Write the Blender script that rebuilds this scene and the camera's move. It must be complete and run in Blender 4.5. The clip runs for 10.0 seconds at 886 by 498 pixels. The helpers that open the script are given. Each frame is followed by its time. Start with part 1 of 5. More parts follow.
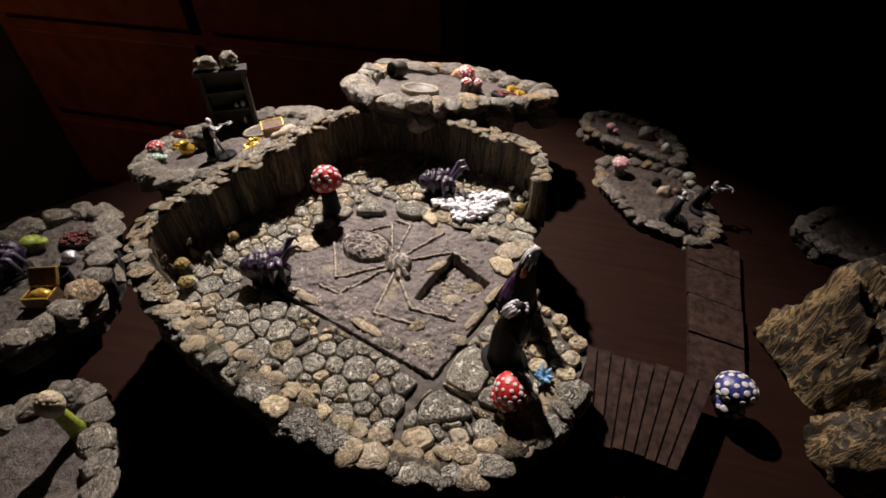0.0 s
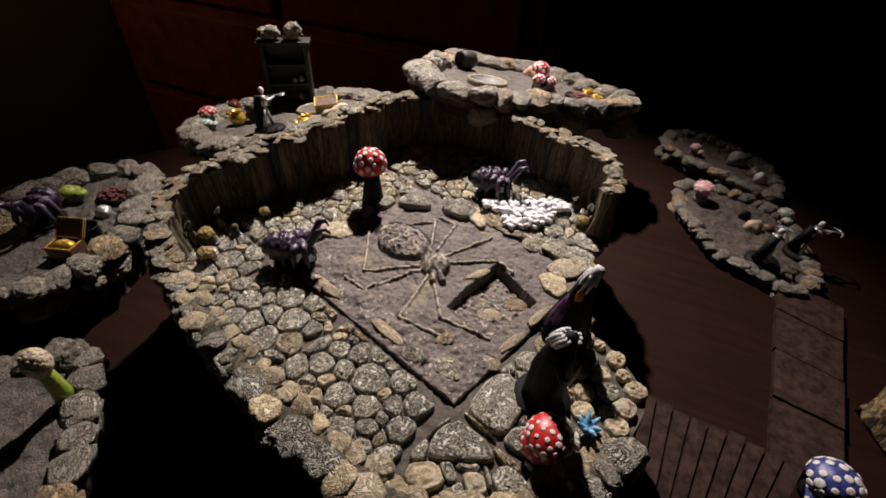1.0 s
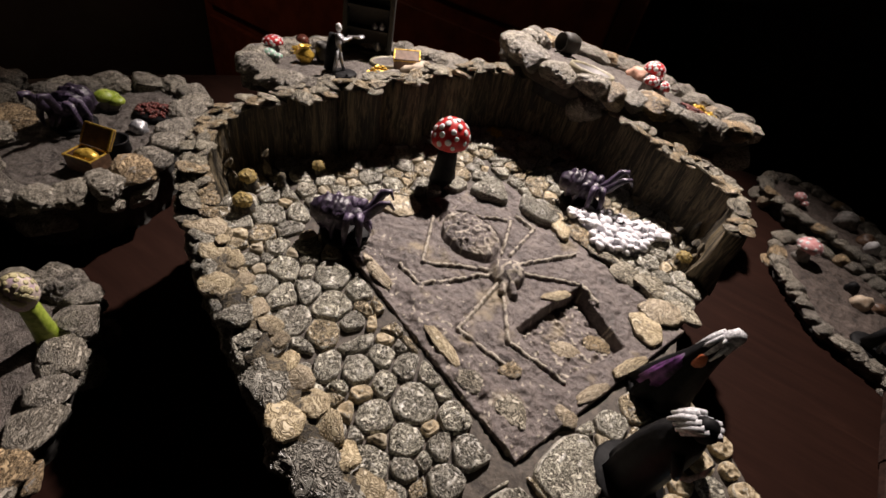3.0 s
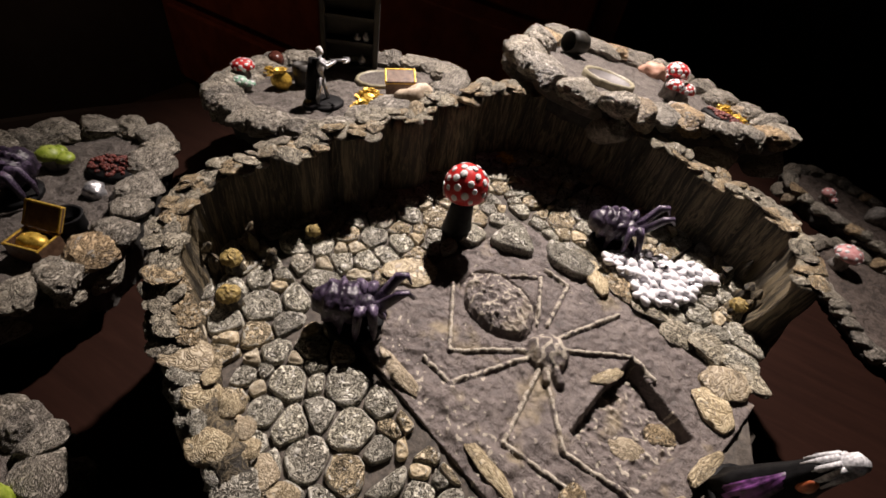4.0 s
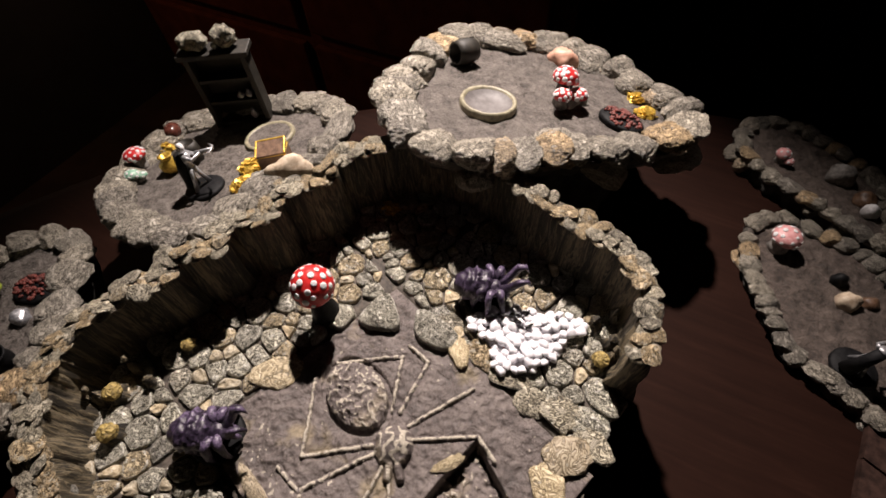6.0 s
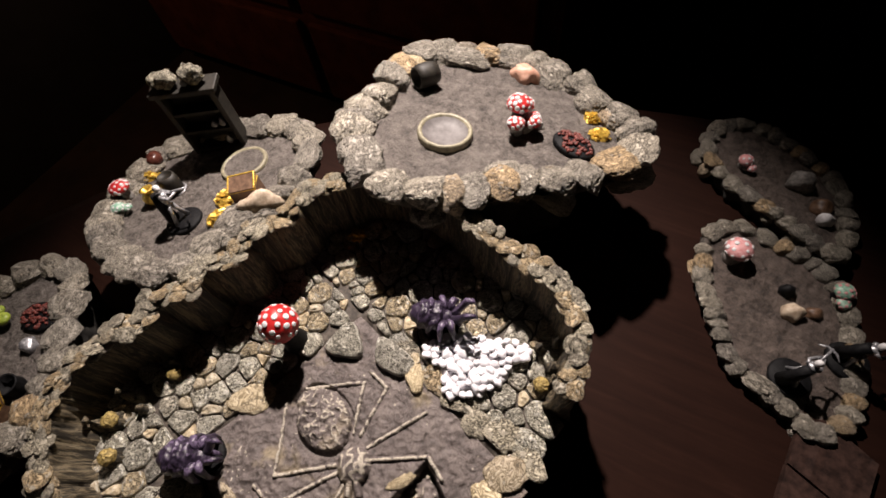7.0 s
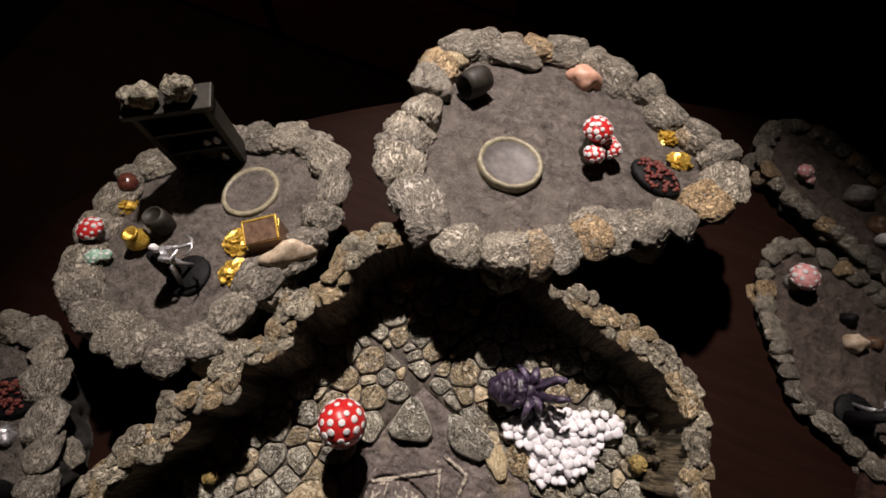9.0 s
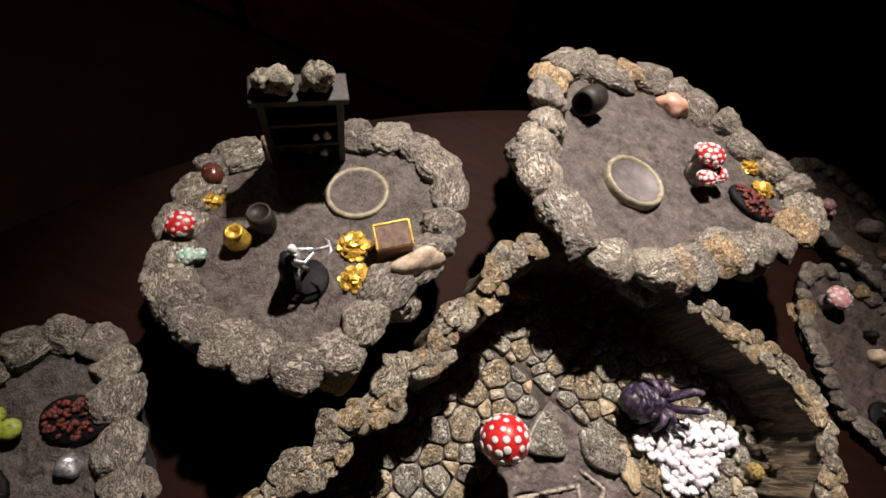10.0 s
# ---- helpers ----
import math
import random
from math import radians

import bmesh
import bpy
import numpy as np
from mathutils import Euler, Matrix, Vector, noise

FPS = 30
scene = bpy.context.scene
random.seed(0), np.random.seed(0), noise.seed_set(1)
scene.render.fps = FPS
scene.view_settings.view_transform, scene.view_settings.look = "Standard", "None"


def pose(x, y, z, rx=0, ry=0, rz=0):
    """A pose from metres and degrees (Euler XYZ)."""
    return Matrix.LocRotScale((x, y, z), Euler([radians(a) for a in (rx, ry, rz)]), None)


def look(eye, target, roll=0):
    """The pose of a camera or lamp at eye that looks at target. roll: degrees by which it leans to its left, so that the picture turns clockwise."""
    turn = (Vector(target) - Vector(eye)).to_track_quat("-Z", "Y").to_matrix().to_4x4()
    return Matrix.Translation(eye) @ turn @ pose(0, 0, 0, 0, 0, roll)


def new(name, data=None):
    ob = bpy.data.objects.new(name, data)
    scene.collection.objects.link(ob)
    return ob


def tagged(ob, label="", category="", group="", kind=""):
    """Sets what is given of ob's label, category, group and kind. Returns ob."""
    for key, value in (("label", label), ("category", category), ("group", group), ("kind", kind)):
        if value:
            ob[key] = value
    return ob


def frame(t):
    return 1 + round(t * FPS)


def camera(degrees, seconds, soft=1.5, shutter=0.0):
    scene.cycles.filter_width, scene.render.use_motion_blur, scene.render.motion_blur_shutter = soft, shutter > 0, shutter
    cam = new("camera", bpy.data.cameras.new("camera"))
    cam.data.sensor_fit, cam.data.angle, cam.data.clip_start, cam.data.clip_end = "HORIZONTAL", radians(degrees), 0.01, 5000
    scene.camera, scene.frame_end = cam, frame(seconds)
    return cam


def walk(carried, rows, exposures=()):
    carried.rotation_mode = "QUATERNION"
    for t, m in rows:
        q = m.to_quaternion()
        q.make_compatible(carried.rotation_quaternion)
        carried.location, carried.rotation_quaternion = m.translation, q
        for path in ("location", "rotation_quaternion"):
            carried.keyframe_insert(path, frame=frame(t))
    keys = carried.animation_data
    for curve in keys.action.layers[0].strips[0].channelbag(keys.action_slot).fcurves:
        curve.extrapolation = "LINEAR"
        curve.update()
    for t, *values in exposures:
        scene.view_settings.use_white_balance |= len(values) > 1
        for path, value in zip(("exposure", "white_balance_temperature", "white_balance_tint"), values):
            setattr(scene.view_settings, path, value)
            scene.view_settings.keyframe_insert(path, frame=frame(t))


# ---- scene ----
cam = camera(88.0, 10.0, soft=1.7)
PATH = [
    (0, (0.1019, -0.2658, 0.2816), (0.0439, -0.0474, 0.0842), 0.25),
    (0.5, (0.0956, -0.2451, 0.2641), (0.0257, -0.0297, 0.0673), 1.49),
    (1, (0.0967, -0.2357, 0.2503), (0.0076, -0.0245, 0.0568), 2.83),
    (1.5, (0.1041, -0.2272, 0.2457), (0.0008, -0.0217, 0.0531), 4.96),
    (2, (0.1051, -0.2192, 0.2319), (-0.0093, -0.0233, 0.0356), 5.32),
    (2.2, (0.1036, -0.2164, 0.2267), (-0.0159, -0.0219, 0.0322), 5.18),
    (3.3, (0.0278, -0.2044, 0.2166), (-0.0603, -0.0032, 0.0123), 15.52),
    (3.5, (0.0189, -0.1944, 0.2182), (-0.0695, 0.0034, 0.0107), 13.37),
    (4, (-0.0052, -0.1663, 0.2246), (-0.0844, 0.0303, 0.0123), 11.94),
    (4.5, (0.0024, -0.1240, 0.2447), (-0.0746, 0.0606, 0.0212), 8.37),
    (5, (0.0142, -0.0902, 0.2749), (-0.0658, 0.0808, 0.0417), 4.51),
    (5.5, (0.0407, -0.0670, 0.2857), (-0.0451, 0.0904, 0.0452), -0.34),
    (6, (0.0597, -0.0535, 0.2941), (-0.0304, 0.0938, 0.0488), -4.26),
    (6.2, (0.0673, -0.0483, 0.2986), (-0.0253, 0.0950, 0.0519), -6.24),
    (7.3, (0.0839, 0.0009, 0.3408), (-0.0030, 0.1165, 0.0779), -10.96),
    (7.5, (0.0775, 0.0062, 0.3360), (-0.0074, 0.1169, 0.0704), -12.52),
    (8, (0.0458, 0.0340, 0.3376), (-0.0256, 0.1358, 0.0647), -12.27),
    (8.5, (0.0172, 0.0466, 0.3334), (-0.0430, 0.1453, 0.0566), -8.25),
    (9, (-0.0268, 0.0413, 0.3302), (-0.0692, 0.1430, 0.0512), 0.59),
    (9.5, (-0.0792, 0.0273, 0.3279), (-0.1032, 0.1384, 0.0502), 11.15),
    (10, (-0.1443, -0.0053, 0.3138), (-0.1433, 0.1215, 0.0419), 24.15),
]
walk(cam, [(t, look(eye, aim, roll)) for t, eye, aim, roll in PATH],
     exposures=[(0.0, 0.0), (1.0, -0.14), (2.0, -0.06), (3.5, 0.06), (4.5, -0.06), (6.0, -0.02), (7.5, -0.02), (8.0, -0.25), (9.0, -0.72), (9.5, -0.48), (10.0, -0.32)])

# ---- light: one lamp over the far side of the table, the room else dark ----
sky = bpy.data.worlds.new("dark_room")
scene.world = sky
sky.use_nodes = True
sky.node_tree.nodes["Background"].inputs[0].default_value = (0.9, 0.75, 0.65, 1)
sky.node_tree.nodes["Background"].inputs[1].default_value = 0.018
lamp_data = bpy.data.lights.new("lamp", "SPOT")
lamp_data.energy, lamp_data.color = 74.0, (1.0, 0.868, 0.8)
lamp_data.spot_size, lamp_data.spot_blend, lamp_data.shadow_soft_size = radians(57), 1.0, 0.014
lamp = new("lamp", lamp_data)
lamp.matrix_world = look((-0.225, 0.5, 0.68), (-0.036, 0.085, 0.04))

# unseen orange fill after a far glow, added to lift the dark background
far_data = bpy.data.lights.new("far_fill", "POINT")
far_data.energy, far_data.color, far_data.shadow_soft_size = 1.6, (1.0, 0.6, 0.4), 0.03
far_light = new("far_fill", far_data)
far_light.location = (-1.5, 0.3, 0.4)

MM = 0.001
RNG = random.Random(7)


# ---- materials ----
def nodes_of(name):
    m = bpy.data.materials.new(name)
    m.use_nodes = True
    t = m.node_tree
    return m, t, t.nodes["Principled BSDF"]


def node(t, kind, **values):
    n = t.nodes.new(kind)
    for key, value in values.items():
        if key == "ramp":
            els = n.color_ramp.elements
            while len(els) < len(value):
                els.new(0.5)
            for el, (pos, col) in zip(els, value):
                el.position, el.color = pos, (*col, 1)
        elif key in n.inputs:
            n.inputs[key].default_value = value
    return n


def coords(t, scale):
    """Object coordinates, shifted by the object's random number so that alike pieces differ."""
    tc, info = t.nodes.new("ShaderNodeTexCoord"), t.nodes.new("ShaderNodeObjectInfo")
    mul = t.nodes.new("ShaderNodeVectorMath")
    mul.operation = "MULTIPLY_ADD"
    add = t.nodes.new("ShaderNodeVectorMath")
    add.operation = "MULTIPLY"
    add.inputs[1].default_value = (37.0, 91.0, 53.0)
    t.links.new(info.outputs["Random"], add.inputs[0])
    mul.inputs[1].default_value = (scale, scale, scale)
    t.links.new(tc.outputs["Object"], mul.inputs[0])
    t.links.new(add.outputs[0], mul.inputs[2])
    return mul.outputs[0], info.outputs["Random"]


def paint_stone(name, dark, mid, light, tan, size=3.0, grain=1.0, unit=1.0, tan_from=0.62, rough=0.72, bump=0.0011, stretch=(1, 1, 1), crinkle=0.42, worms=False):
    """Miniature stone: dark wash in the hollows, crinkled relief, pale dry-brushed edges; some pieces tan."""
    m, t, b = nodes_of(name)
    vec, rnd = coords(t, unit)
    mapn = t.nodes.new("ShaderNodeMapping")
    mapn.inputs["Scale"].default_value = stretch
    t.links.new(vec, mapn.inputs[0])
    vec = mapn.outputs[0]
    coarse = node(t, "ShaderNodeTexNoise", Scale=330.0 / size, Detail=3.0 if worms else 5.0, Roughness=0.6, Distortion=0.6)
    folds = node(t, "ShaderNodeTexNoise", Scale=760.0 / size, Detail=1.6 if worms else 5.0, Roughness=0.62, Distortion=1.5 if worms else 0.9)
    fine = node(t, "ShaderNodeTexNoise", Scale=4200.0 / size, Detail=3.0, Roughness=0.7)
    for n in (coarse, folds, fine):
        t.links.new(vec, n.inputs["Vector"])
    ridge = node(t, "ShaderNodeValToRGB", ramp=[(0.36, (0, 0, 0)), (0.44, (0.25, 0.25, 0.25)), (0.5, (1, 1, 1)), (0.56, (0.25, 0.25, 0.25)), (0.66, (0.05, 0.05, 0.05))])
    if worms:
        # curling ridges that follow the level lines of the noise
        for spot, grey in zip(list(ridge.color_ramp.elements), (1, 0.1, 0.95, 0.15, 0.9)):
            spot.color = (grey, grey, grey, 1)
        for spot, at in zip(list(ridge.color_ramp.elements), (0.36, 0.43, 0.5, 0.57, 0.64)):
            spot.position = at
    t.links.new(folds.outputs[0], ridge.inputs[0])
    mix = node(t, "ShaderNodeMix")
    mix.inputs[0].default_value = crinkle * grain
    t.links.new(coarse.outputs[0], mix.inputs[2])
    t.links.new(ridge.outputs[0], mix.inputs[3])
    mix2 = node(t, "ShaderNodeMix")
    mix2.inputs[0].default_value = 0.12 if worms else 0.26
    t.links.new(mix.outputs[0], mix2.inputs[2])
    t.links.new(fine.outputs[0], mix2.inputs[3])
    ramp = node(t, "ShaderNodeValToRGB", ramp=[(0.33, dark), (0.46, mid), (0.62, light)])
    t.links.new(mix2.outputs[0], ramp.inputs[0])
    steps = [(0.0, (0.75, 0.74, 0.74)), (tan_from * 0.4, (1.05, 1.04, 1.0)), (tan_from * 0.7, (1.35, 1.33, 1.26))] if worms else []
    pick = node(t, "ShaderNodeValToRGB", ramp=steps + [(tan_from - 0.03, (1, 1, 1)), (tan_from + 0.03, tan)])
    t.links.new(rnd, pick.inputs[0])
    tint = t.nodes.new("ShaderNodeMix")
    tint.data_type, tint.blend_type = "RGBA", "MULTIPLY"
    tint.inputs[0].default_value = 1.0
    t.links.new(ramp.outputs[0], tint.inputs[6])
    t.links.new(pick.outputs[0], tint.inputs[7])
    t.links.new(tint.outputs[2], b.inputs["Base Color"])
    bm_ = node(t, "ShaderNodeBump", Strength=0.9, Distance=bump)
    t.links.new(mix2.outputs[0], bm_.inputs["Height"])
    t.links.new(bm_.outputs[0], b.inputs["Normal"])
    b.inputs["Roughness"].default_value = rough
    return m


def paint(name, low, high, size=3.0, rough=0.5, bump=0.0004, metal=0.0):
    m, t, b = nodes_of(name)
    vec, _ = coords(t, 1.0)
    n1 = node(t, "ShaderNodeTexNoise", Scale=1000.0 / size, Detail=6.0, Roughness=0.65)
    t.links.new(vec, n1.inputs["Vector"])
    ramp = node(t, "ShaderNodeValToRGB", ramp=[(0.36, low), (0.64, high)])
    t.links.new(n1.outputs[0], ramp.inputs[0])
    t.links.new(ramp.outputs[0], b.inputs["Base Color"])
    bm_ = node(t, "ShaderNodeBump", Strength=0.6, Distance=bump)
    t.links.new(n1.outputs[0], bm_.inputs["Height"])
    t.links.new(bm_.outputs[0], b.inputs["Normal"])
    b.inputs["Roughness"].default_value, b.inputs["Metallic"].default_value = rough, metal
    return m


COBBLE = paint_stone("cobble_paint", (0.028, 0.025, 0.02), (0.16, 0.151, 0.125), (0.5, 0.48, 0.412), (1.1, 0.95, 0.74), size=2.6, tan_from=0.8, bump=0.0026, rough=0.29, crinkle=0.52, worms=True)
PEBBLE = paint_stone("pebble_paint", (0.12, 0.095, 0.055), (0.34, 0.27, 0.165), (0.56, 0.48, 0.34), (0.85, 0.9, 1.0), size=3.4, grain=0.5, tan_from=0.5, bump=0.0006)
CAPSTONE = paint_stone("cap_stone_paint", (0.034, 0.029, 0.022), (0.135, 0.12, 0.092), (0.4, 0.365, 0.29), (1.14, 0.97, 0.74), size=3.0, tan_from=0.58, unit=0.012, crinkle=0.5, bump=0.0024, rough=0.42, worms=True)
TANSTONE = paint_stone("tan_stone_paint", (0.085, 0.066, 0.038), (0.255, 0.2, 0.118), (0.46, 0.39, 0.265), (0.9, 0.9, 0.95), size=3.4, unit=0.014, crinkle=0.4, bump=0.0011, rough=0.5, worms=True)
RIMROCK = paint_stone("rim_rock_paint", (0.05, 0.044, 0.036), (0.135, 0.12, 0.1), (0.36, 0.33, 0.282), (1.5, 1.2, 0.82), size=3.0, crinkle=0.46, tan_from=0.88, bump=0.0024, unit=0.024, stretch=(0.6, 1.3, 1.3), rough=0.48, worms=True)
WALLROCK = paint_stone("wall_rock_paint", (0.008, 0.0065, 0.0045), (0.04, 0.032, 0.02), (0.2, 0.16, 0.098), (1, 1, 1), size=5.0, stretch=(1.6, 1.6, 0.12), bump=0.0022, grain=0.6)
WALLTAN = paint_stone("wall_tan_paint", (0.008, 0.006, 0.005), (0.045, 0.032, 0.017), (0.34, 0.235, 0.11), (1, 1, 1), size=9.0, bump=0.003, grain=0.7, stretch=(1.4, 1.4, 0.35))
MUD = paint_stone("mud_paint", (0.062, 0.05, 0.046), (0.122, 0.1, 0.093), (0.19, 0.16, 0.146), (1, 1, 1), size=4.2, grain=0.5, bump=0.0022, rough=0.58)
EARTH = paint_stone("earth_paint", (0.034, 0.028, 0.024), (0.118, 0.1, 0.088), (0.21, 0.184, 0.163), (1, 1, 1), size=3.4, grain=0.6, bump=0.0042, rough=0.62)
BROWN_EARTH = paint_stone("brown_earth_paint", (0.03, 0.022, 0.018), (0.09, 0.068, 0.057), (0.165, 0.128, 0.108), (1, 1, 1), size=3.4, grain=0.6, bump=0.0042, rough=0.62)

# rock colour darkened to carry the shade under the islands
SKIRT = paint("shaded_under_rock", (0.012, 0.011, 0.01), (0.042, 0.038, 0.034), size=6, rough=0.85, bump=0.001)
JOINT = paint("joint_paint", (0.024, 0.019, 0.015), (0.095, 0.078, 0.062), size=4, rough=0.75, bump=0.0016)


def ochre_patches(m, patch):
    """Ochre stains of their own shape in the mud."""
    t = m.node_tree
    b = t.nodes["Principled BSDF"]
    tc = t.nodes.new("ShaderNodeTexCoord")
    stain = node(t, "ShaderNodeTexNoise", Scale=42.0, Detail=3.0, Roughness=0.55)
    t.links.new(tc.outputs["Object"], stain.inputs["Vector"])
    cut = node(t, "ShaderNodeValToRGB", ramp=[(0.56, (0, 0, 0)), (0.68, (0.75, 0.75, 0.75))])
    t.links.new(stain.outputs[0], cut.inputs[0])
    mx = t.nodes.new("ShaderNodeMix")
    mx.data_type = "RGBA"
    t.links.new(cut.outputs[0], mx.inputs[0])
    t.links.new(b.inputs["Base Color"].links[0].from_socket, mx.inputs[6])
    mx.inputs[7].default_value = (*patch, 1)
    t.links.new(mx.outputs[2], b.inputs["Base Color"])


ochre_patches(MUD, (0.27, 0.22, 0.14))
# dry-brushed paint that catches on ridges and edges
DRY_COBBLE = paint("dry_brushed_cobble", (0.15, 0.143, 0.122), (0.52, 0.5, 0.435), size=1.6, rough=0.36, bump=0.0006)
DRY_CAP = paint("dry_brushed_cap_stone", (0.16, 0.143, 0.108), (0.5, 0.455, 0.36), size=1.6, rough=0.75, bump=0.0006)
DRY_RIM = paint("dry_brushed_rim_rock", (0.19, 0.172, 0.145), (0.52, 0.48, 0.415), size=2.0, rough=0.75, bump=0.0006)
DRY_MUD = paint("dry_brushed_mud", (0.22, 0.195, 0.16), (0.5, 0.45, 0.37), size=1.4, rough=0.8, bump=0.0006)
RED = paint("red_cap_paint", (0.42, 0.012, 0.012), (0.6, 0.03, 0.03), size=5, rough=0.35)
PINK = paint("pink_cap_paint", (0.55, 0.2, 0.2), (0.7, 0.4, 0.4), size=2, rough=0.45)
WHITE = paint("white_paint", (0.62, 0.6, 0.6), (0.8, 0.79, 0.8), size=2, rough=0.5)
EGG = paint("egg_white_paint", (0.6, 0.58, 0.62), (0.8, 0.79, 0.82), size=3, rough=0.45)
STEM = paint("stem_paint", (0.12, 0.11, 0.1), (0.3, 0.28, 0.26), size=3, rough=0.6)
BLACK = paint("black_paint", (0.004, 0.004, 0.0045), (0.011, 0.011, 0.012), size=3, rough=0.6)
BLACK.node_tree.nodes["Principled BSDF"].inputs["Specular IOR Level"].default_value = 0.12
PURPLE = paint("purple_sheen_paint", (0.006, 0.004, 0.009), (0.05, 0.034, 0.065), size=1.8, rough=0.42)
# lilac highlights put into the colour of the spider figures' ridges
LILAC_HIGHLIGHT = paint("purple_highlight_paint", (0.02, 0.014, 0.027), (0.16, 0.12, 0.2), size=1.2, rough=0.35)
VIOLET = paint("violet_cloth_paint", (0.03, 0.008, 0.04), (0.2, 0.06, 0.24), size=4, rough=0.45)
ORANGE = paint("orange_trim_paint", (0.3, 0.06, 0.02), (0.55, 0.18, 0.06), size=2, rough=0.45)
SILVER = paint("silver_paint", (0.2, 0.2, 0.22), (0.6, 0.6, 0.62), size=2, rough=0.35, metal=0.6)
GOLD = paint("gold_paint", (0.45, 0.25, 0.03), (0.85, 0.6, 0.12), size=2, rough=0.35, metal=0.55)
BROWN = paint("brown_wood_paint", (0.07, 0.035, 0.02), (0.17, 0.1, 0.06), size=4, rough=0.5)
# brown wood toned near black: the bookcase front's shade is in the colour
SHELFWOOD = paint("shaded_shelf_wood", (0.0066, 0.0054, 0.0039), (0.0252, 0.0204, 0.0138), size=4, rough=0.6)
EMBER = paint("ember_paint", (0.03, 0.008, 0.006), (0.2, 0.035, 0.025), size=2.5, rough=0.6, bump=0.0012)
HAIR = paint("pale_hair_paint", (0.28, 0.28, 0.3), (0.78, 0.78, 0.8), size=1.2, rough=0.5)
LIME = paint("lime_paint", (0.2, 0.28, 0.02), (0.4, 0.48, 0.08), size=3, rough=0.45)
MINT = paint("mint_paint", (0.1, 0.28, 0.18), (0.45, 0.6, 0.5), size=2, rough=0.45)
BLUE = paint("blue_paint", (0.02, 0.1, 0.3), (0.3, 0.6, 0.8), size=2, rough=0.35)
NAVY = paint("navy_paint", (0.015, 0.02, 0.12), (0.06, 0.07, 0.28), size=2, rough=0.4)
LILAC = paint("lilac_paint", (0.5, 0.35, 0.45), (0.75, 0.65, 0.5), size=2, rough=0.5)
BONE = paint("bone_paint", (0.35, 0.26, 0.18), (0.6, 0.5, 0.38), size=4, rough=0.6)
PEACH = paint("peach_paint", (0.5, 0.25, 0.17), (0.65, 0.4, 0.3), size=4, rough=0.5)
PLANK = paint("plank_paint", (0.013, 0.0065, 0.005), (0.045, 0.0235, 0.018), size=7, rough=0.75, bump=0.0008)
PLANK.node_tree.nodes["Principled BSDF"].inputs["Specular IOR Level"].default_value = 0.15
RING = paint("ring_paint", (0.16, 0.14, 0.09), (0.32, 0.29, 0.2), size=4, rough=0.5)
WATER = paint("bowl_inside_paint", (0.08, 0.07, 0.068), (0.15, 0.138, 0.135), size=8, rough=0.6)


def wood_table():
    m, t, b = nodes_of("table_wood")
    vec, _ = coords(t, 1.0)
    mapn = t.nodes.new("ShaderNodeMapping")
    mapn.inputs["Scale"].default_value = (3.0, 40.0, 3.0)
    t.links.new(vec, mapn.inputs[0])
    n1 = node(t, "ShaderNodeTexNoise", Scale=4.0, Detail=9.0, Roughness=0.65, Distortion=0.6)
    t.links.new(mapn.outputs[0], n1.inputs["Vector"])
    n2 = node(t, "ShaderNodeTexNoise", Scale=9.0, Detail=5.0, Roughness=0.6)
    t.links.new(vec, n2.inputs["Vector"])
    mix = node(t, "ShaderNodeMix")
    mix.inputs[0].default_value = 0.4
    t.links.new(n1.outputs[0], mix.inputs[2])
    t.links.new(n2.outputs[0], mix.inputs[3])
    ramp = node(t, "ShaderNodeValToRGB", ramp=[(0.3, (0.0095, 0.0038, 0.0026)), (0.55, (0.0165, 0.0066, 0.0044)), (0.75, (0.026, 0.011, 0.0073))])
    t.links.new(mix.outputs[0], ramp.inputs[0])
    t.links.new(ramp.outputs[0], b.inputs["Base Color"])
    b.inputs["Roughness"].default_value, b.inputs["Specular IOR Level"].default_value = 0.62, 0.05
    bm_ = node(t, "ShaderNodeBump", Strength=0.2, Distance=0.0006)
    t.links.new(mix.outputs[0], bm_.inputs["Height"])
    t.links.new(bm_.outputs[0], b.inputs["Normal"])
    return m


TABLEWOOD = wood_table()
DRESSERWOOD = paint("dresser_wood", (0.17, 0.04, 0.017), (0.3, 0.08, 0.034), size=60, rough=0.45)
PLASTER = paint("dark_wall_paint", (0.1, 0.1, 0.095), (0.14, 0.14, 0.13), size=200, rough=0.9)
BOARDS = paint("room_floor_wood", (0.05, 0.03, 0.02), (0.09, 0.05, 0.03), size=120, rough=0.6)


# ---- mesh helpers ----
def mesh_from(name, bm, materials, smooth=True):
    me = bpy.data.meshes.new(name)
    bm.to_mesh(me)
    bm.free()
    for m in materials if isinstance(materials, (list, tuple)) else [materials]:
        me.materials.append(m)
    if smooth:
        me.polygons.foreach_set("use_smooth", [True] * len(me.polygons))
    return me


def part(name, bm, material, parent, label="", smooth=True, kind=""):
    ob = new(name, mesh_from(name, bm, material, smooth) if not isinstance(bm, bpy.types.Mesh) else bm)
    ob.parent = parent
    if label or kind:
        tagged(ob, label=label, kind=kind)
    return ob


# floor heights of the islands; their leans, shifts and turns are fitted to the camera's view
Z2, Z1, ZL, ZN, ZA, ZB, ZFAR = 0.079, 0.052, 0.027, 0.014, 0.006, 0.0055, 0.0135
ZT = -0.02  # the table top


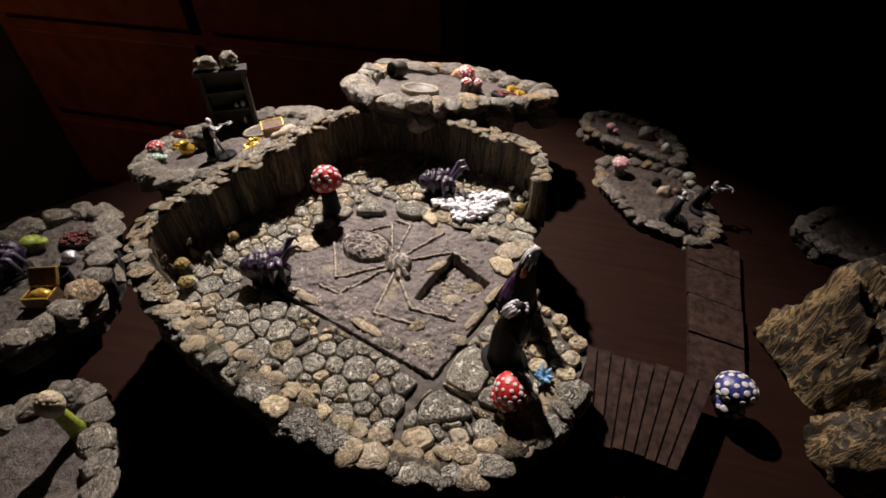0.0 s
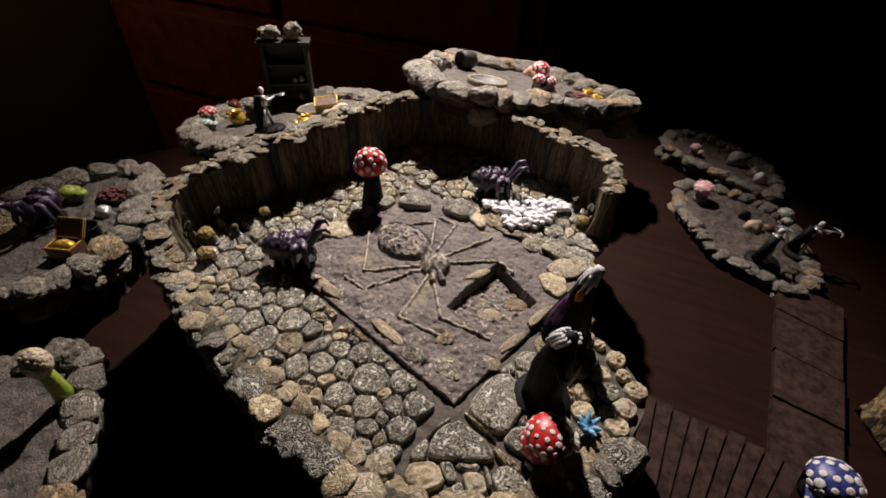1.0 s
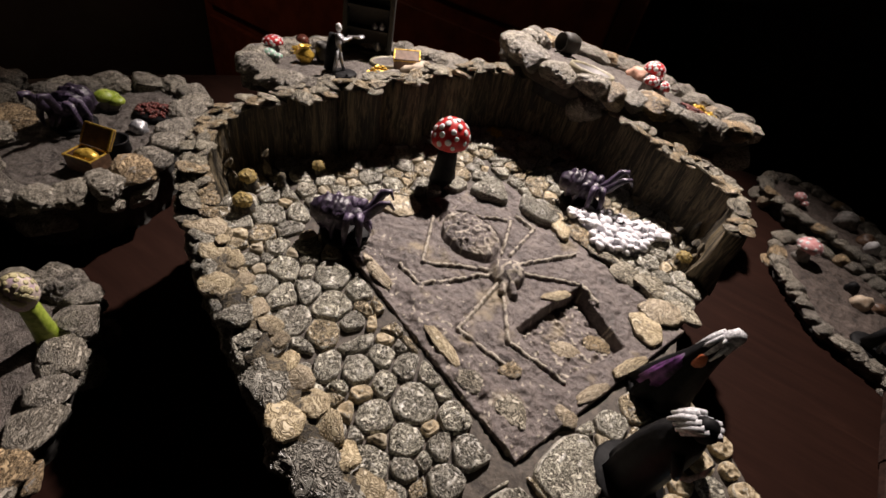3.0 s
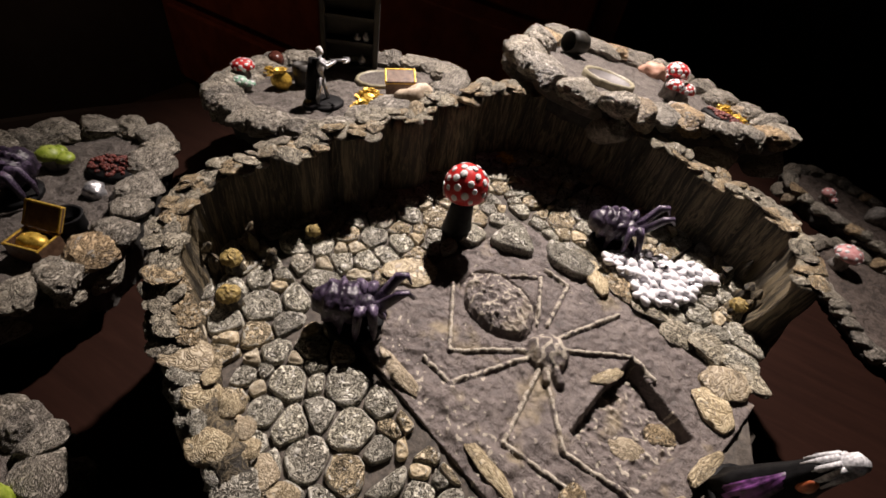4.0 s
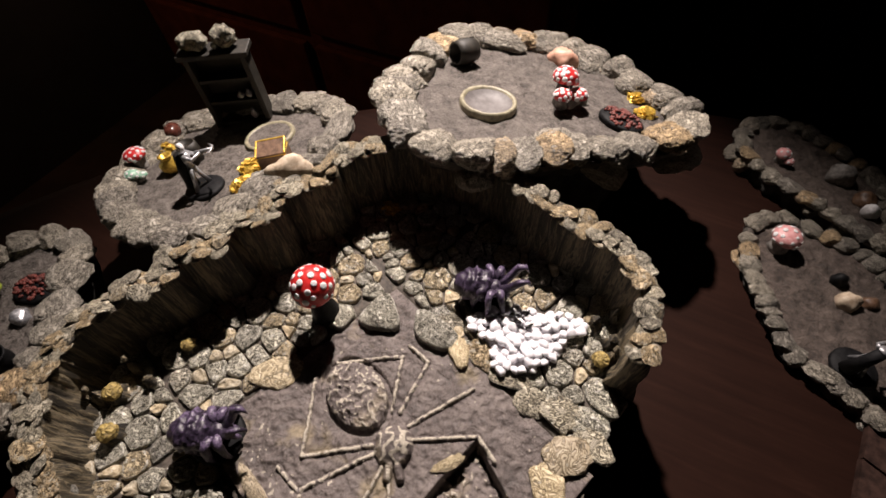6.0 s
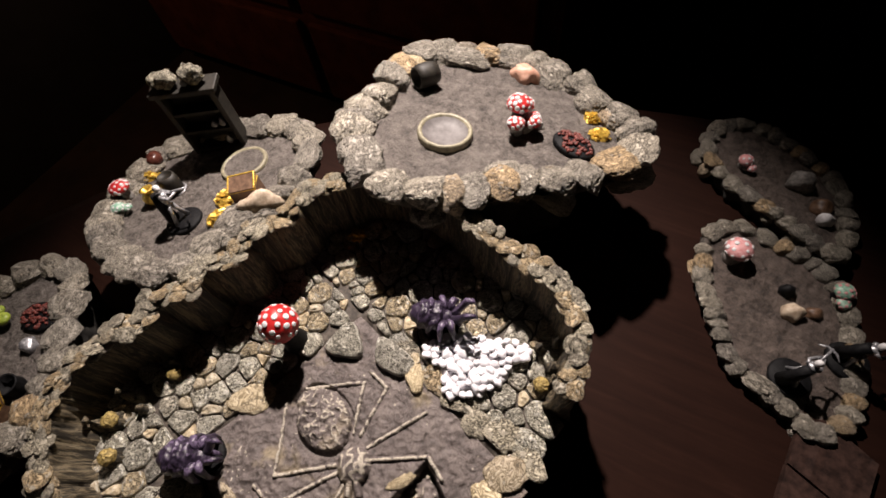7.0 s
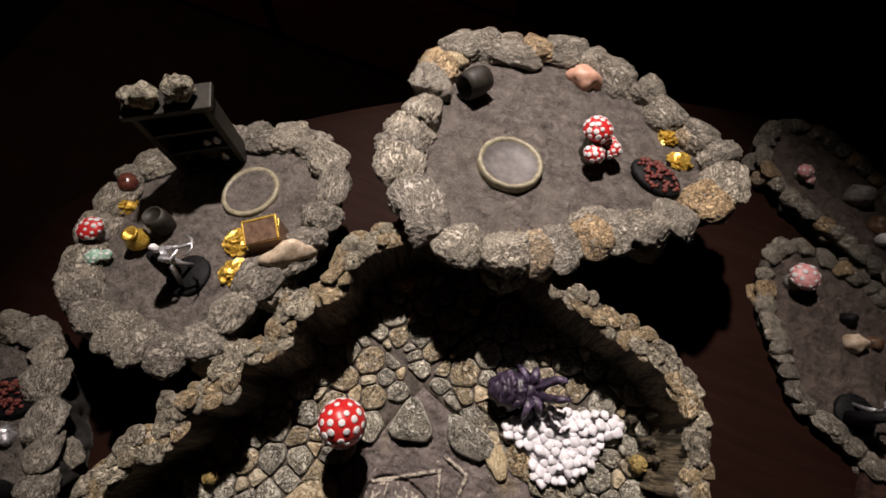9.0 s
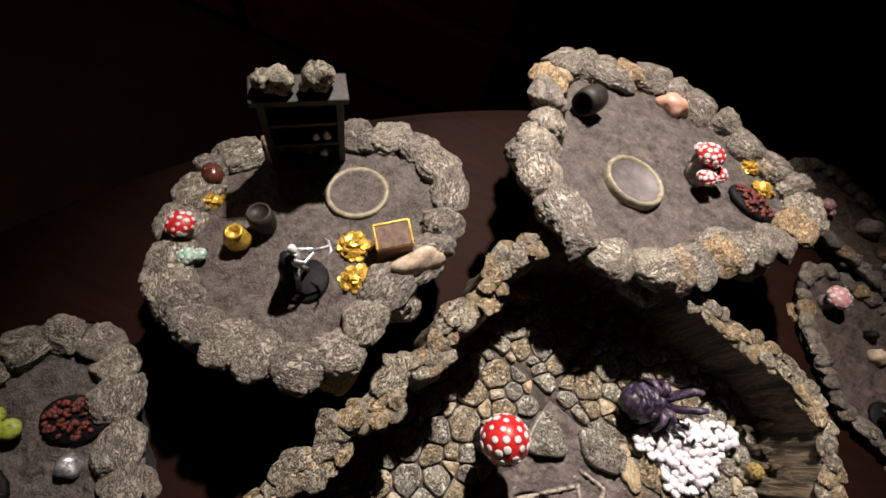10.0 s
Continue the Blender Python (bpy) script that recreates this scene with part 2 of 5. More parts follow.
def leaning(x, y, z, slope_x, slope_y, floor_z, dx=0.0, dy=0.0, turned=0.0):
    """Carries an island that was laid out level at floor_z onto its leaning place, fitted to the camera's view."""
    ex = Vector((1, 0, slope_x)).normalized()
    up = Vector((-slope_x, -slope_y, 1)).normalized()
    ey = up.cross(ex)
    turn = Matrix((ex, ey, up)).transposed().to_4x4()
    return Matrix.Translation((x + dx, y + dy, z)) @ turn @ Matrix.Rotation(radians(turned), 4, "Z") @ Matrix.Translation((-x, -y, -floor_z))


LEANS = {
    Z2: leaning(0.0, 0.197, 0.0802, -0.046, -0.177, Z2, 0.0005, -0.0026),
    Z1: leaning(-0.215, 0.09, 0.0496, 0.158, -0.076, Z1, 0.0012, 0.0027, 0.6),
    ZL: leaning(-0.28, -0.09, 0.018, 0.007, -0.004, ZL, 0.012, 0.0046, -1.1),
    ZN: leaning(-0.165, -0.192, 0.010, 0.0, 0.0, ZN, 0.0186, 0.0022),
    ZA: leaning(0.225, 0.19, -0.0125, -0.008, 0.002, ZA, -0.006, 0.009, 1.0),
    ZB: leaning(0.21, 0.33, -0.006, 0.0, 0.0, ZB, -0.015, -0.003, -3.0),
}


def stand(at, turn):
    return LEANS.get(at[2], Matrix()) @ pose(*at, 0, 0, turn)


def thing(name, label, category, at=(0, 0, 0), turn=0.0, group="", kind=""):
    ob = new(name)
    ob.empty_display_size = 0.01
    ob.matrix_world = stand(at, turn)
    return tagged(ob, label, category, group, kind)


def single(name, bm, material, label, category, at=(0, 0, 0), turn=0.0, group="", kind="", smooth=True):
    ob = new(name, mesh_from(name, bm, material, smooth))
    ob.matrix_world = stand(at, turn)
    return tagged(ob, label, category, group, kind)


def add_ball(bm, at, radii, seg=14, rings=9, rot=None, mat=0):
    m = Matrix.Translation(at) @ (rot or Matrix()) @ Matrix.Diagonal((*radii, 1))
    out = bmesh.ops.create_uvsphere(bm, u_segments=seg, v_segments=rings, radius=1, matrix=m)
    for f in {f for v in out["verts"] for f in v.link_faces}:
        f.material_index = mat
    return out["verts"]


def add_tube(bm, points, radii, seg=8, mat=0, cap=True):
    """A bent tapering tube through the points."""
    pts = [Vector(p) for p in points]
    rings = []
    for i, p in enumerate(pts):
        d = (pts[min(i + 1, len(pts) - 1)] - pts[max(i - 1, 0)]).normalized()
        q = d.to_track_quat("Z", "Y")
        r = radii[i] if isinstance(radii, (list, tuple)) else radii
        rings.append([bm.verts.new(p + q @ Vector((r * math.cos(a), r * math.sin(a), 0))) for a in (2 * math.pi * k / seg for k in range(seg))])
    for a, b in zip(rings, rings[1:]):
        for k in range(seg):
            bm.faces.new((a[k], a[(k + 1) % seg], b[(k + 1) % seg], b[k])).material_index = mat
    if cap:
        bm.faces.new(rings[0][::-1]).material_index = mat
        bm.faces.new(rings[-1]).material_index = mat


def add_lathe(bm, profile, seg=20, at=(0, 0, 0), mat=0, wobble=0.0, seed=0):
    """A turned shape from (radius, height) pairs."""
    rings = []
    for r, z in profile:
        ring = []
        for k in range(seg):
            a = 2 * math.pi * k / seg
            w = 1 + wobble * noise.noise(Vector((3 * math.cos(a), 3 * math.sin(a), seed + z * 60)))
            ring.append(bm.verts.new((at[0] + r * w * math.cos(a), at[1] + r * w * math.sin(a), at[2] + z)))
        rings.append(ring)
    for a, b in zip(rings, rings[1:]):
        for k in range(seg):
            bm.faces.new((a[k], a[(k + 1) % seg], b[(k + 1) % seg], b[k])).material_index = mat
    for ring, flip in ((rings[0], True), (rings[-1], False)):
        bm.faces.new(ring[::-1] if flip else ring).material_index = mat


def add_box(bm, size, at=(0, 0, 0), rot=None, mat=0, bevel=0.0):
    out = bmesh.ops.create_cube(bm, size=1, matrix=Matrix.Translation(at) @ (rot or Matrix()) @ Matrix.Diagonal((*size, 1)))
    faces = {f for v in out["verts"] for f in v.link_faces}
    for f in faces:
        f.material_index = mat
    if bevel:
        edges = list({e for f in faces for e in f.edges})
        r = bmesh.ops.bevel(bm, geom=edges, offset=bevel, segments=2, affect="EDGES", profile=0.6)
        for f in r["faces"]:
            f.material_index = mat


def roughen(bm, size, amount, seed=0.0):
    for v in bm.verts:
        n = noise.noise_vector(v.co / size + Vector((seed, 0, 0)))
        v.co += n * amount


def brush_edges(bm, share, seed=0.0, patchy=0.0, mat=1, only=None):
    """Gives the material numbered mat to the most outstanding faces: ridges, corners, edges."""
    bm.normal_update()
    value = {}
    for v in bm.verts:
        c = 0.0
        for e in v.link_edges:
            c += v.normal.dot((v.co - e.other_vert(v).co).normalized())
        value[v.index] = c / max(len(v.link_edges), 1)
    bm.faces.ensure_lookup_table()
    score = []
    for f in bm.faces:
        m = f.calc_center_median()
        score.append(max(value[v.index] for v in f.verts) + patchy * noise.noise(m * 90 + Vector((seed, 0, 0))))
    limit = sorted(score)[int(len(score) * (1 - share)) - 1]
    for f, c in zip(bm.faces, score):
        if c > limit and only in (None, f.material_index):
            f.material_index = mat


def smooth_loop(points, samples=96, closed=True):
    """A rounded line through control points, evenly sampled."""
    p = [Vector((x * MM, y * MM)) for x, y in points]
    n = len(p)
    out = []
    spans = n if closed else n - 1
    for s in range(spans):
        a, b, c, d = (p[(s + k) % n] if closed else p[min(max(s + k, 0), n - 1)] for k in (-1, 0, 1, 2))
        for k in range(12):
            u = k / 12
            out.append(0.5 * ((2 * b) + (c - a) * u + (2 * a - 5 * b + 4 * c - d) * u * u + (3 * b - a - 3 * c + d) * u ** 3))
    if not closed:
        out.append(p[-1])
    ends = out + [out[0]] if closed else out
    lens = [0.0]
    for a, b in zip(ends, ends[1:]):
        lens.append(lens[-1] + (b - a).length)
    res, j = [], 0
    for k in range(samples):
        want = lens[-1] * k / (samples if closed else samples - 1)
        while j < len(lens) - 2 and lens[j + 1] < want:
            j += 1
        u = (want - lens[j]) / max(lens[j + 1] - lens[j], 1e-9)
        res.append(ends[j].lerp(ends[j + 1], min(u, 1)))
    return res


def inside(p, poly):
    hit = False
    for a, b in zip(poly, poly[1:] + poly[:1]):
        if (a.y > p.y) != (b.y > p.y) and p.x < (b.x - a.x) * (p.y - a.y) / (b.y - a.y) + a.x:
            hit = not hit
    return hit


def rock_mesh(name, seed, material, flat=0.0, sub=4, folds=0.08, lines=36.0, square=2.4, rings=False, share=0.5, lumps=0.24):
    """A worn carved stone about one unit across: a rough block with fine strata, or a disc with wavy rings; paint catches on the crests."""
    bm = bmesh.new()
    bmesh.ops.create_icosphere(bm, subdivisions=sub, radius=0.5)
    grain = Vector((math.cos(seed * 1.7), 0.5 * math.sin(seed * 2.3), 0.5 * math.sin(seed * 1.9))).normalized()
    cuts = [Vector((math.sin(seed * 3 + k * 2.1), math.cos(seed * 5 + k * 1.7), math.sin(seed + k * 4.4))).normalized() for k in range(6)]
    crest = {}
    bm.verts.index_update()
    for v in bm.verts:
        d = v.co.normalized()
        q = d * 1.3 + Vector((seed * 7.3, seed * 3.1, seed))
        r = 0.5 / (abs(d.x) ** square + abs(d.y) ** square + abs(d.z) ** square) ** (1 / square)
        r *= 1 + lumps * noise.noise(q) + 0.14 * (0.5 - abs(noise.noise(q * 2.6)))
        for axis in cuts:
            over = d.dot(axis) * r - 0.4
            if over > 0:
                r -= over * 0.8
        p = d * r
        bend = 2.4 * noise.noise(q * 1.3) + 0.9 * noise.noise(q * 3.0)
        run = math.hypot(p.x * (1 + 0.3 * math.sin(seed)), p.y) if rings else p.dot(grain)
        broad = 1 - abs(math.sin(run * lines * 0.4 + bend))
        fine = (1 - abs(math.sin(run * lines + 1.5 * bend))) ** 1.4
        strong = min(max(0.6 + 1.2 * noise.noise(q * 1.9 + Vector((9, 0, 0))), 0.25), 1)
        r *= 1 + folds * strong * (1.3 * (broad - 0.4) + 0.8 * (fine - 0.4))
        r *= 1 + 0.04 * (0.5 - abs(noise.noise(q * 6.0)))
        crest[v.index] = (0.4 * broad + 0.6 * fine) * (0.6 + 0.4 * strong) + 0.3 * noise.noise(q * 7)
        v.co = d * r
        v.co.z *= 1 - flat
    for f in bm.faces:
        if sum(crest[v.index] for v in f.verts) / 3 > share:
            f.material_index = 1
    return mesh_from(name, bm, material)


COBBLE_ROCK = paint_stone("flat_rock_paint", (0.034, 0.031, 0.027), (0.14, 0.132, 0.112), (0.44, 0.422, 0.37), (1, 1, 1), size=3.0, tan_from=0.98, unit=0.016, bump=0.0026, rough=0.29, crinkle=0.52, worms=True)
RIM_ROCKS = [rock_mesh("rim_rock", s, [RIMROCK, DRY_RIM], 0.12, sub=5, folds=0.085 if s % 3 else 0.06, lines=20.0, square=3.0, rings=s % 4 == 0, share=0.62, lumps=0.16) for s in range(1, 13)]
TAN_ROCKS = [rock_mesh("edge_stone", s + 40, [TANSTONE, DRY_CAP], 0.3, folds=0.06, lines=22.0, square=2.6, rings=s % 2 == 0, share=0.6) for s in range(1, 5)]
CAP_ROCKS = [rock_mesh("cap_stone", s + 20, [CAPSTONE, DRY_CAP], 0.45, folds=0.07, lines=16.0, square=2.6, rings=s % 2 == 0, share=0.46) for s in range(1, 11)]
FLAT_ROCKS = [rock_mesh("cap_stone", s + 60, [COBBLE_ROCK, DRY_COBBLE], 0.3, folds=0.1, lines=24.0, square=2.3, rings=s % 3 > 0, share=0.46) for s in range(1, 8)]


def place_rock(meshes, name, parent, at, size, turn, tilt=0.0, kind=""):
    ob = new(name, RNG.choice(meshes))
    ob.parent = parent
    ob.matrix_local = Matrix.Translation(at) @ Euler((tilt * RNG.uniform(-1, 1), tilt * RNG.uniform(-1, 1), turn)).to_matrix().to_4x4() @ Matrix.Diagonal((*size, 1))
    return ob


# ---- room and table ----
TABLE_AT, TABLE_R = (0.254, -0.371), 0.794
bm = bmesh.new()
add_lathe(bm, [(TABLE_R - 0.03, -0.032), (TABLE_R - 0.008, -0.03), (TABLE_R, -0.02), (TABLE_R, -0.008), (TABLE_R - 0.006, -0.001), (TABLE_R - 0.014, 0.0)], seg=160)
table = thing("round_table", "round dark brown stained wooden table with a rounded edge", "table", (*TABLE_AT, ZT))
part("tabletop", bm, TABLEWOOD, table, smooth=False)
bm = bmesh.new()
add_lathe(bm, [(0.3, -0.74), (0.28, -0.70), (0.08, -0.66), (0.06, -0.3), (0.1, -0.06), (0.3, -0.03)], seg=40)
part("pedestal", bm, TABLEWOOD, table)


def plain_box(name, size, at, material, label, category):
    bm = bmesh.new()
    add_box(bm, size, bevel=min(size) * 0.02)
    return single(name, bm, material, label, category, at, kind="structure", smooth=False)


plain_box("floor", (5.0, 5.0, 0.05), (0.2, -0.3, -0.785), BOARDS, "dark brown wooden room floor", "floor")
plain_box("wall_north", (5.0, 0.08, 2.6), (0.2, 1.6, 0.52), PLASTER, "unlit grey plastered wall behind the table", "wall")
plain_box("wall_west", (0.08, 4.0, 2.6), (-1.7, -0.4, 0.52), PLASTER, "unlit grey plastered side wall", "wall")
plain_box("wall_east", (0.08, 4.0, 2.6), (2.6, -0.4, 0.52), PLASTER, "unlit grey plastered side wall", "wall")
plain_box("wall_south", (5.0, 0.08, 2.6), (0.2, -2.4, 0.52), PLASTER, "unlit grey plastered wall", "wall")
plain_box("ceiling", (5.0, 4.2, 0.06), (0.2, -0.4, 1.85), PLASTER, "unlit plain ceiling", "ceiling")

# ---- main cave room: ground, walls, cap stones ----
ZF = 0.0381
WALL_A = [(-96, 126), (-111, 106), (-111, 84), (-127, 64), (-124, 44), (-142, 32), (-138, 14), (-154, 0), (-152, -15), (-166, -30), (-174, -58), (-169, -80), (-153, -101), (-128, -118), (-94, -134), (-50, -150), (-10, -162), (35, -170), (70, -170), (100, -155), (124, -129), (137, -103)]
WALL_B = [(-96, 126), (-86, 138), (-66, 147), (-30, 149), (-8, 143), (10, 136), (34, 130), (56, 127), (77, 116), (90, 101), (96, 83), (97, 58)]
ROOM = WALL_A + [(146, -70), (137, -52), (119, -36), (105, -32), (99, -10), (95, 20)] + WALL_B[:0:-1]
TILE_C, TILE_L, TILE_X, TILE_R = Vector((0.057, -0.116)), Vector((-0.097, -0.067)), Vector((-0.048, 0.062)), Vector((0.101, 0.012))

room = thing("cave_room", "painted resin cave room with cobbled floor, spider relief and rough stone walls", "terrain model")
room_line = smooth_loop(ROOM, 180)


def filled(bm, line, z, depth, taper=1.0, rings=10, bump=0.0, seed=0.0, scale=0.02, mat=0):
    """A ground sheet inside a closed line: rings towards the middle, with a side that drops to z - depth."""
    mid = sum(line, Vector((0, 0))) / len(line)
    loops = []
    for k in range(rings + 1):
        s = 1 - (k / rings) ** 0.9
        loop = []
        for p in line:
            q = mid.lerp(p, s)
            h = bump * noise.fractal(Vector((q.x / scale, q.y / scale, seed)), 1.0, 2.0, 4)
            loop.append(bm.verts.new((q.x, q.y, z + h)))
        loops.append(loop)
    n = len(line)
    for a, b in zip(loops, loops[1:-1]):
        for k in range(n):
            bm.faces.new((a[k], a[(k + 1) % n], b[(k + 1) % n], b[k])).material_index = mat
    centre = bm.verts.new((mid.x, mid.y, z))
    for k in range(n):
        bm.faces.new((loops[-2][k], loops[-2][(k + 1) % n], centre)).material_index = mat
    for v in loops[-1]:
        bm.verts.remove(v)
    return mid


def skirt(bm, line, top, bottom, taper=0.9, steps=7, rough=0.003, seed=0.0):
    mid = sum(line, Vector((0, 0))) / len(line)
    n, loops = len(line), []
    for k in range(steps + 1):
        u = k / steps
        loop = []
        for p in line:
            q = mid.lerp(p, 1 + (taper - 1) * u)
            w = noise.fractal(Vector((p.x * 90, p.y * 90, seed + u * 1.5)), 1.0, 2.0, 3) * rough
            d = (q - mid).normalized()
            loop.append(bm.verts.new((q.x + d.x * w, q.y + d.y * w, top + (bottom - top) * u)))
        loops.append(loop)
    for a, b in zip(loops, loops[1:]):
        for k in range(n):
            bm.faces.new((a[k], b[k], b[(k + 1) % n], a[(k + 1) % n]))
    bm.faces.new(loops[-1])


bm = bmesh.new()
filled(bm, room_line, ZF - 0.0016, 0.02, bump=0.0009, rings=26)
tile_mid = (TILE_C + TILE_L + TILE_X + TILE_R) / 4
for v in bm.verts:
    if inside(tile_mid + (v.co.xy - tile_mid) * 1.08, [TILE_C, TILE_L, TILE_X, TILE_R]):
        v.co.z -= 0.022
skirt(bm, room_line, ZF - 0.003, ZT - 0.001, taper=0.9, rough=0.004)
part("ground", bm, JOINT, room, "dark washed ground between the cobbles")


HEIGHTS_A = [49, 49, 49, 49, 49, 48, 46, 44, 42, 41, 39, 37, 34, 30, 26, 21, 16, 11, 8, 6, 6, 6]


def wall_height(p, first):
    """Height of a wall over the floor: full round the back, falling to a kerb at the front."""
    full = 0.047 + 0.002 * math.sin(p.x * 160) * math.cos(p.y * 130)
    if not first:
        return full - min(max((p.x + 0.02) / 0.06, 0), 1) * 0.006
    pts = [Vector((x * MM, y * MM)) for x, y in WALL_A]
    k = min(range(len(pts) - 1), key=lambda i: seg_dist(p, pts[i], pts[i + 1])[0])
    u = seg_dist(p, pts[k], pts[k + 1])[1]
    h = (HEIGHTS_A[k] * (1 - u) + HEIGHTS_A[k + 1] * u) * MM
    return h - 0.047 + full if h > 0.04 else h


def seg_dist(p, a, b):
    ab, ap = b - a, p - a
    u = min(max(ap.dot(ab) / ab.length_squared, 0), 1)
    return (ap - ab * u).length, u


def wall_body(points, first, samples, width, seed):
    """A thick rough wall along a line, with upright grooves on both faces."""
    line = smooth_loop(points, samples, closed=False)
    bm = bmesh.new()
    rows, steps = [], 12
    for i, p in enumerate(line):
        d = (line[min(i + 1, samples - 1)] - line[max(i - 1, 0)]).normalized()
        nrm = Vector((-d.y, d.x))
        u = i / (samples - 1)
        h = wall_height(p, first)
        arc = u * samples
        ring = []
        for side in (1, -1):
            order = range(steps + 1) if side == 1 else range(steps, -1, -1)
            for k in order:
                v = k / steps
                groove = abs(noise.noise(Vector((arc * 0.9, side * 9 + seed, v * 0.5)))) * 0.003 + abs(noise.noise(Vector((arc * 2.3, side * 5 + seed, v * 1.2)))) * 0.0022
                bulge = 0.0025 * noise.noise(Vector((arc * 0.16, v * 2.2, seed + side * 3)))
                flare = 0.003 * (1 - v) ** 2
                off = side * (width / 2 - groove + bulge + flare)
                ring.append(bm.verts.new((p.x + nrm.x * off, p.y + nrm.y * off, (ZF - 0.004) + (h + 0.004) * v)))
        rows.append(ring)
    m = len(rows[0])
    for a, b in zip(rows, rows[1:]):
        for k in range(m - 1):
            bm.faces.new((a[k], b[k], b[k + 1], a[k + 1]))
    bm.faces.new(rows[0])
    bm.faces.new(rows[-1][::-1])
    bmesh.ops.recalc_face_normals(bm, faces=bm.faces)
    return bm, line


for points, first, samples, seed in ((WALL_A, True, 420, 2.0), (WALL_B, False, 130, 8.0)):
    bm, line = wall_body(points, first, samples, 0.0125, seed)
    wall = part("wall_section", bm, WALLROCK, room, "rough brown rock wall with upright grooves")
    total = sum((b - a).length for a, b in zip(line, line[1:]))
    run = 0.0
    while run < total:
        i = min(int(run / total * (samples - 1)), samples - 2)
        p, d = line[i], (line[i + 1] - line[i]).normalized()
        nrm = Vector((-d.y, d.x))
        h = wall_height(p, first)
        low = min(max((0.033 - h) / 0.014, 0), 1)
        big = RNG.uniform(0.0072, 0.0108) + low * RNG.uniform(0.004, 0.011)
        heading = math.atan2(d.y, d.x)
        for off in (-0.0038, 0.0032) if RNG.random() < 0.8 or low > 0.5 else (0.0,):
            s = big * RNG.uniform(0.75, 1.1) * (1.25 if off == 0 else 1.0)
            o = off * (1 + 0.6 * low) + RNG.uniform(-0.0015, 0.0015) + 0.0035 * low
            stones = CAP_ROCKS if low < 0.3 else FLAT_ROCKS if off < 0 and RNG.random() < 0.8 else TAN_ROCKS
            s *= 0.66 if off > 0 and low > 0.3 else 1.0
            place_rock(stones, "cap_stone", wall, (p.x + nrm.x * o, p.y + nrm.y * o, ZF + h + RNG.uniform(-0.001, 0.002) - 0.003 * low), (s * 1.2, s, s * (RNG.uniform(0.42, 0.58) + 0.15 * low)), heading + RNG.uniform(-0.6, 0.6), 0.35)
        if low > 0.2:
            for z in (h - 0.007, h - 0.015):
                if z > -0.012:
                    s = RNG.uniform(0.012, 0.017)
                    o = RNG.uniform(0.0015, 0.004) - 0.15 * (h - z - 0.007)
                    place_rock(FLAT_ROCKS, "cap_stone", wall, (p.x - nrm.x * o, p.y - nrm.y * o, ZF + z + RNG.uniform(-0.002, 0.002)), (s * 1.1, s * 0.9, s * 0.6), heading + RNG.uniform(-0.5, 0.5), 0.5)
        run += big * (0.52 + 0.14 * low)

# ---- spider relief tile ----
TU, TV = (TILE_L - TILE_C), (TILE_X - TILE_L)
SPIDER_LEGS = [
    ((-9, -8), (-19, 21), (-52, 1)), ((-4, -7), (-4, 25), (-19, 29)), ((4, -11), (26, 23)), ((8, -17), (39, 1), (52, -6)),
    ((-8, -28), (-38, -50), (-57, -13)), ((-5, -31), (-30, -64), (-46, -60)), ((2, -35), (2, -75), (37, -77)), ((6, -35), (25, -64), (57, -66)),
]


PIT = [Vector((x * MM, y * MM)) for x, y in ((24, -54), (30, -28), (39, 0), (75, -24), (57, -65))]


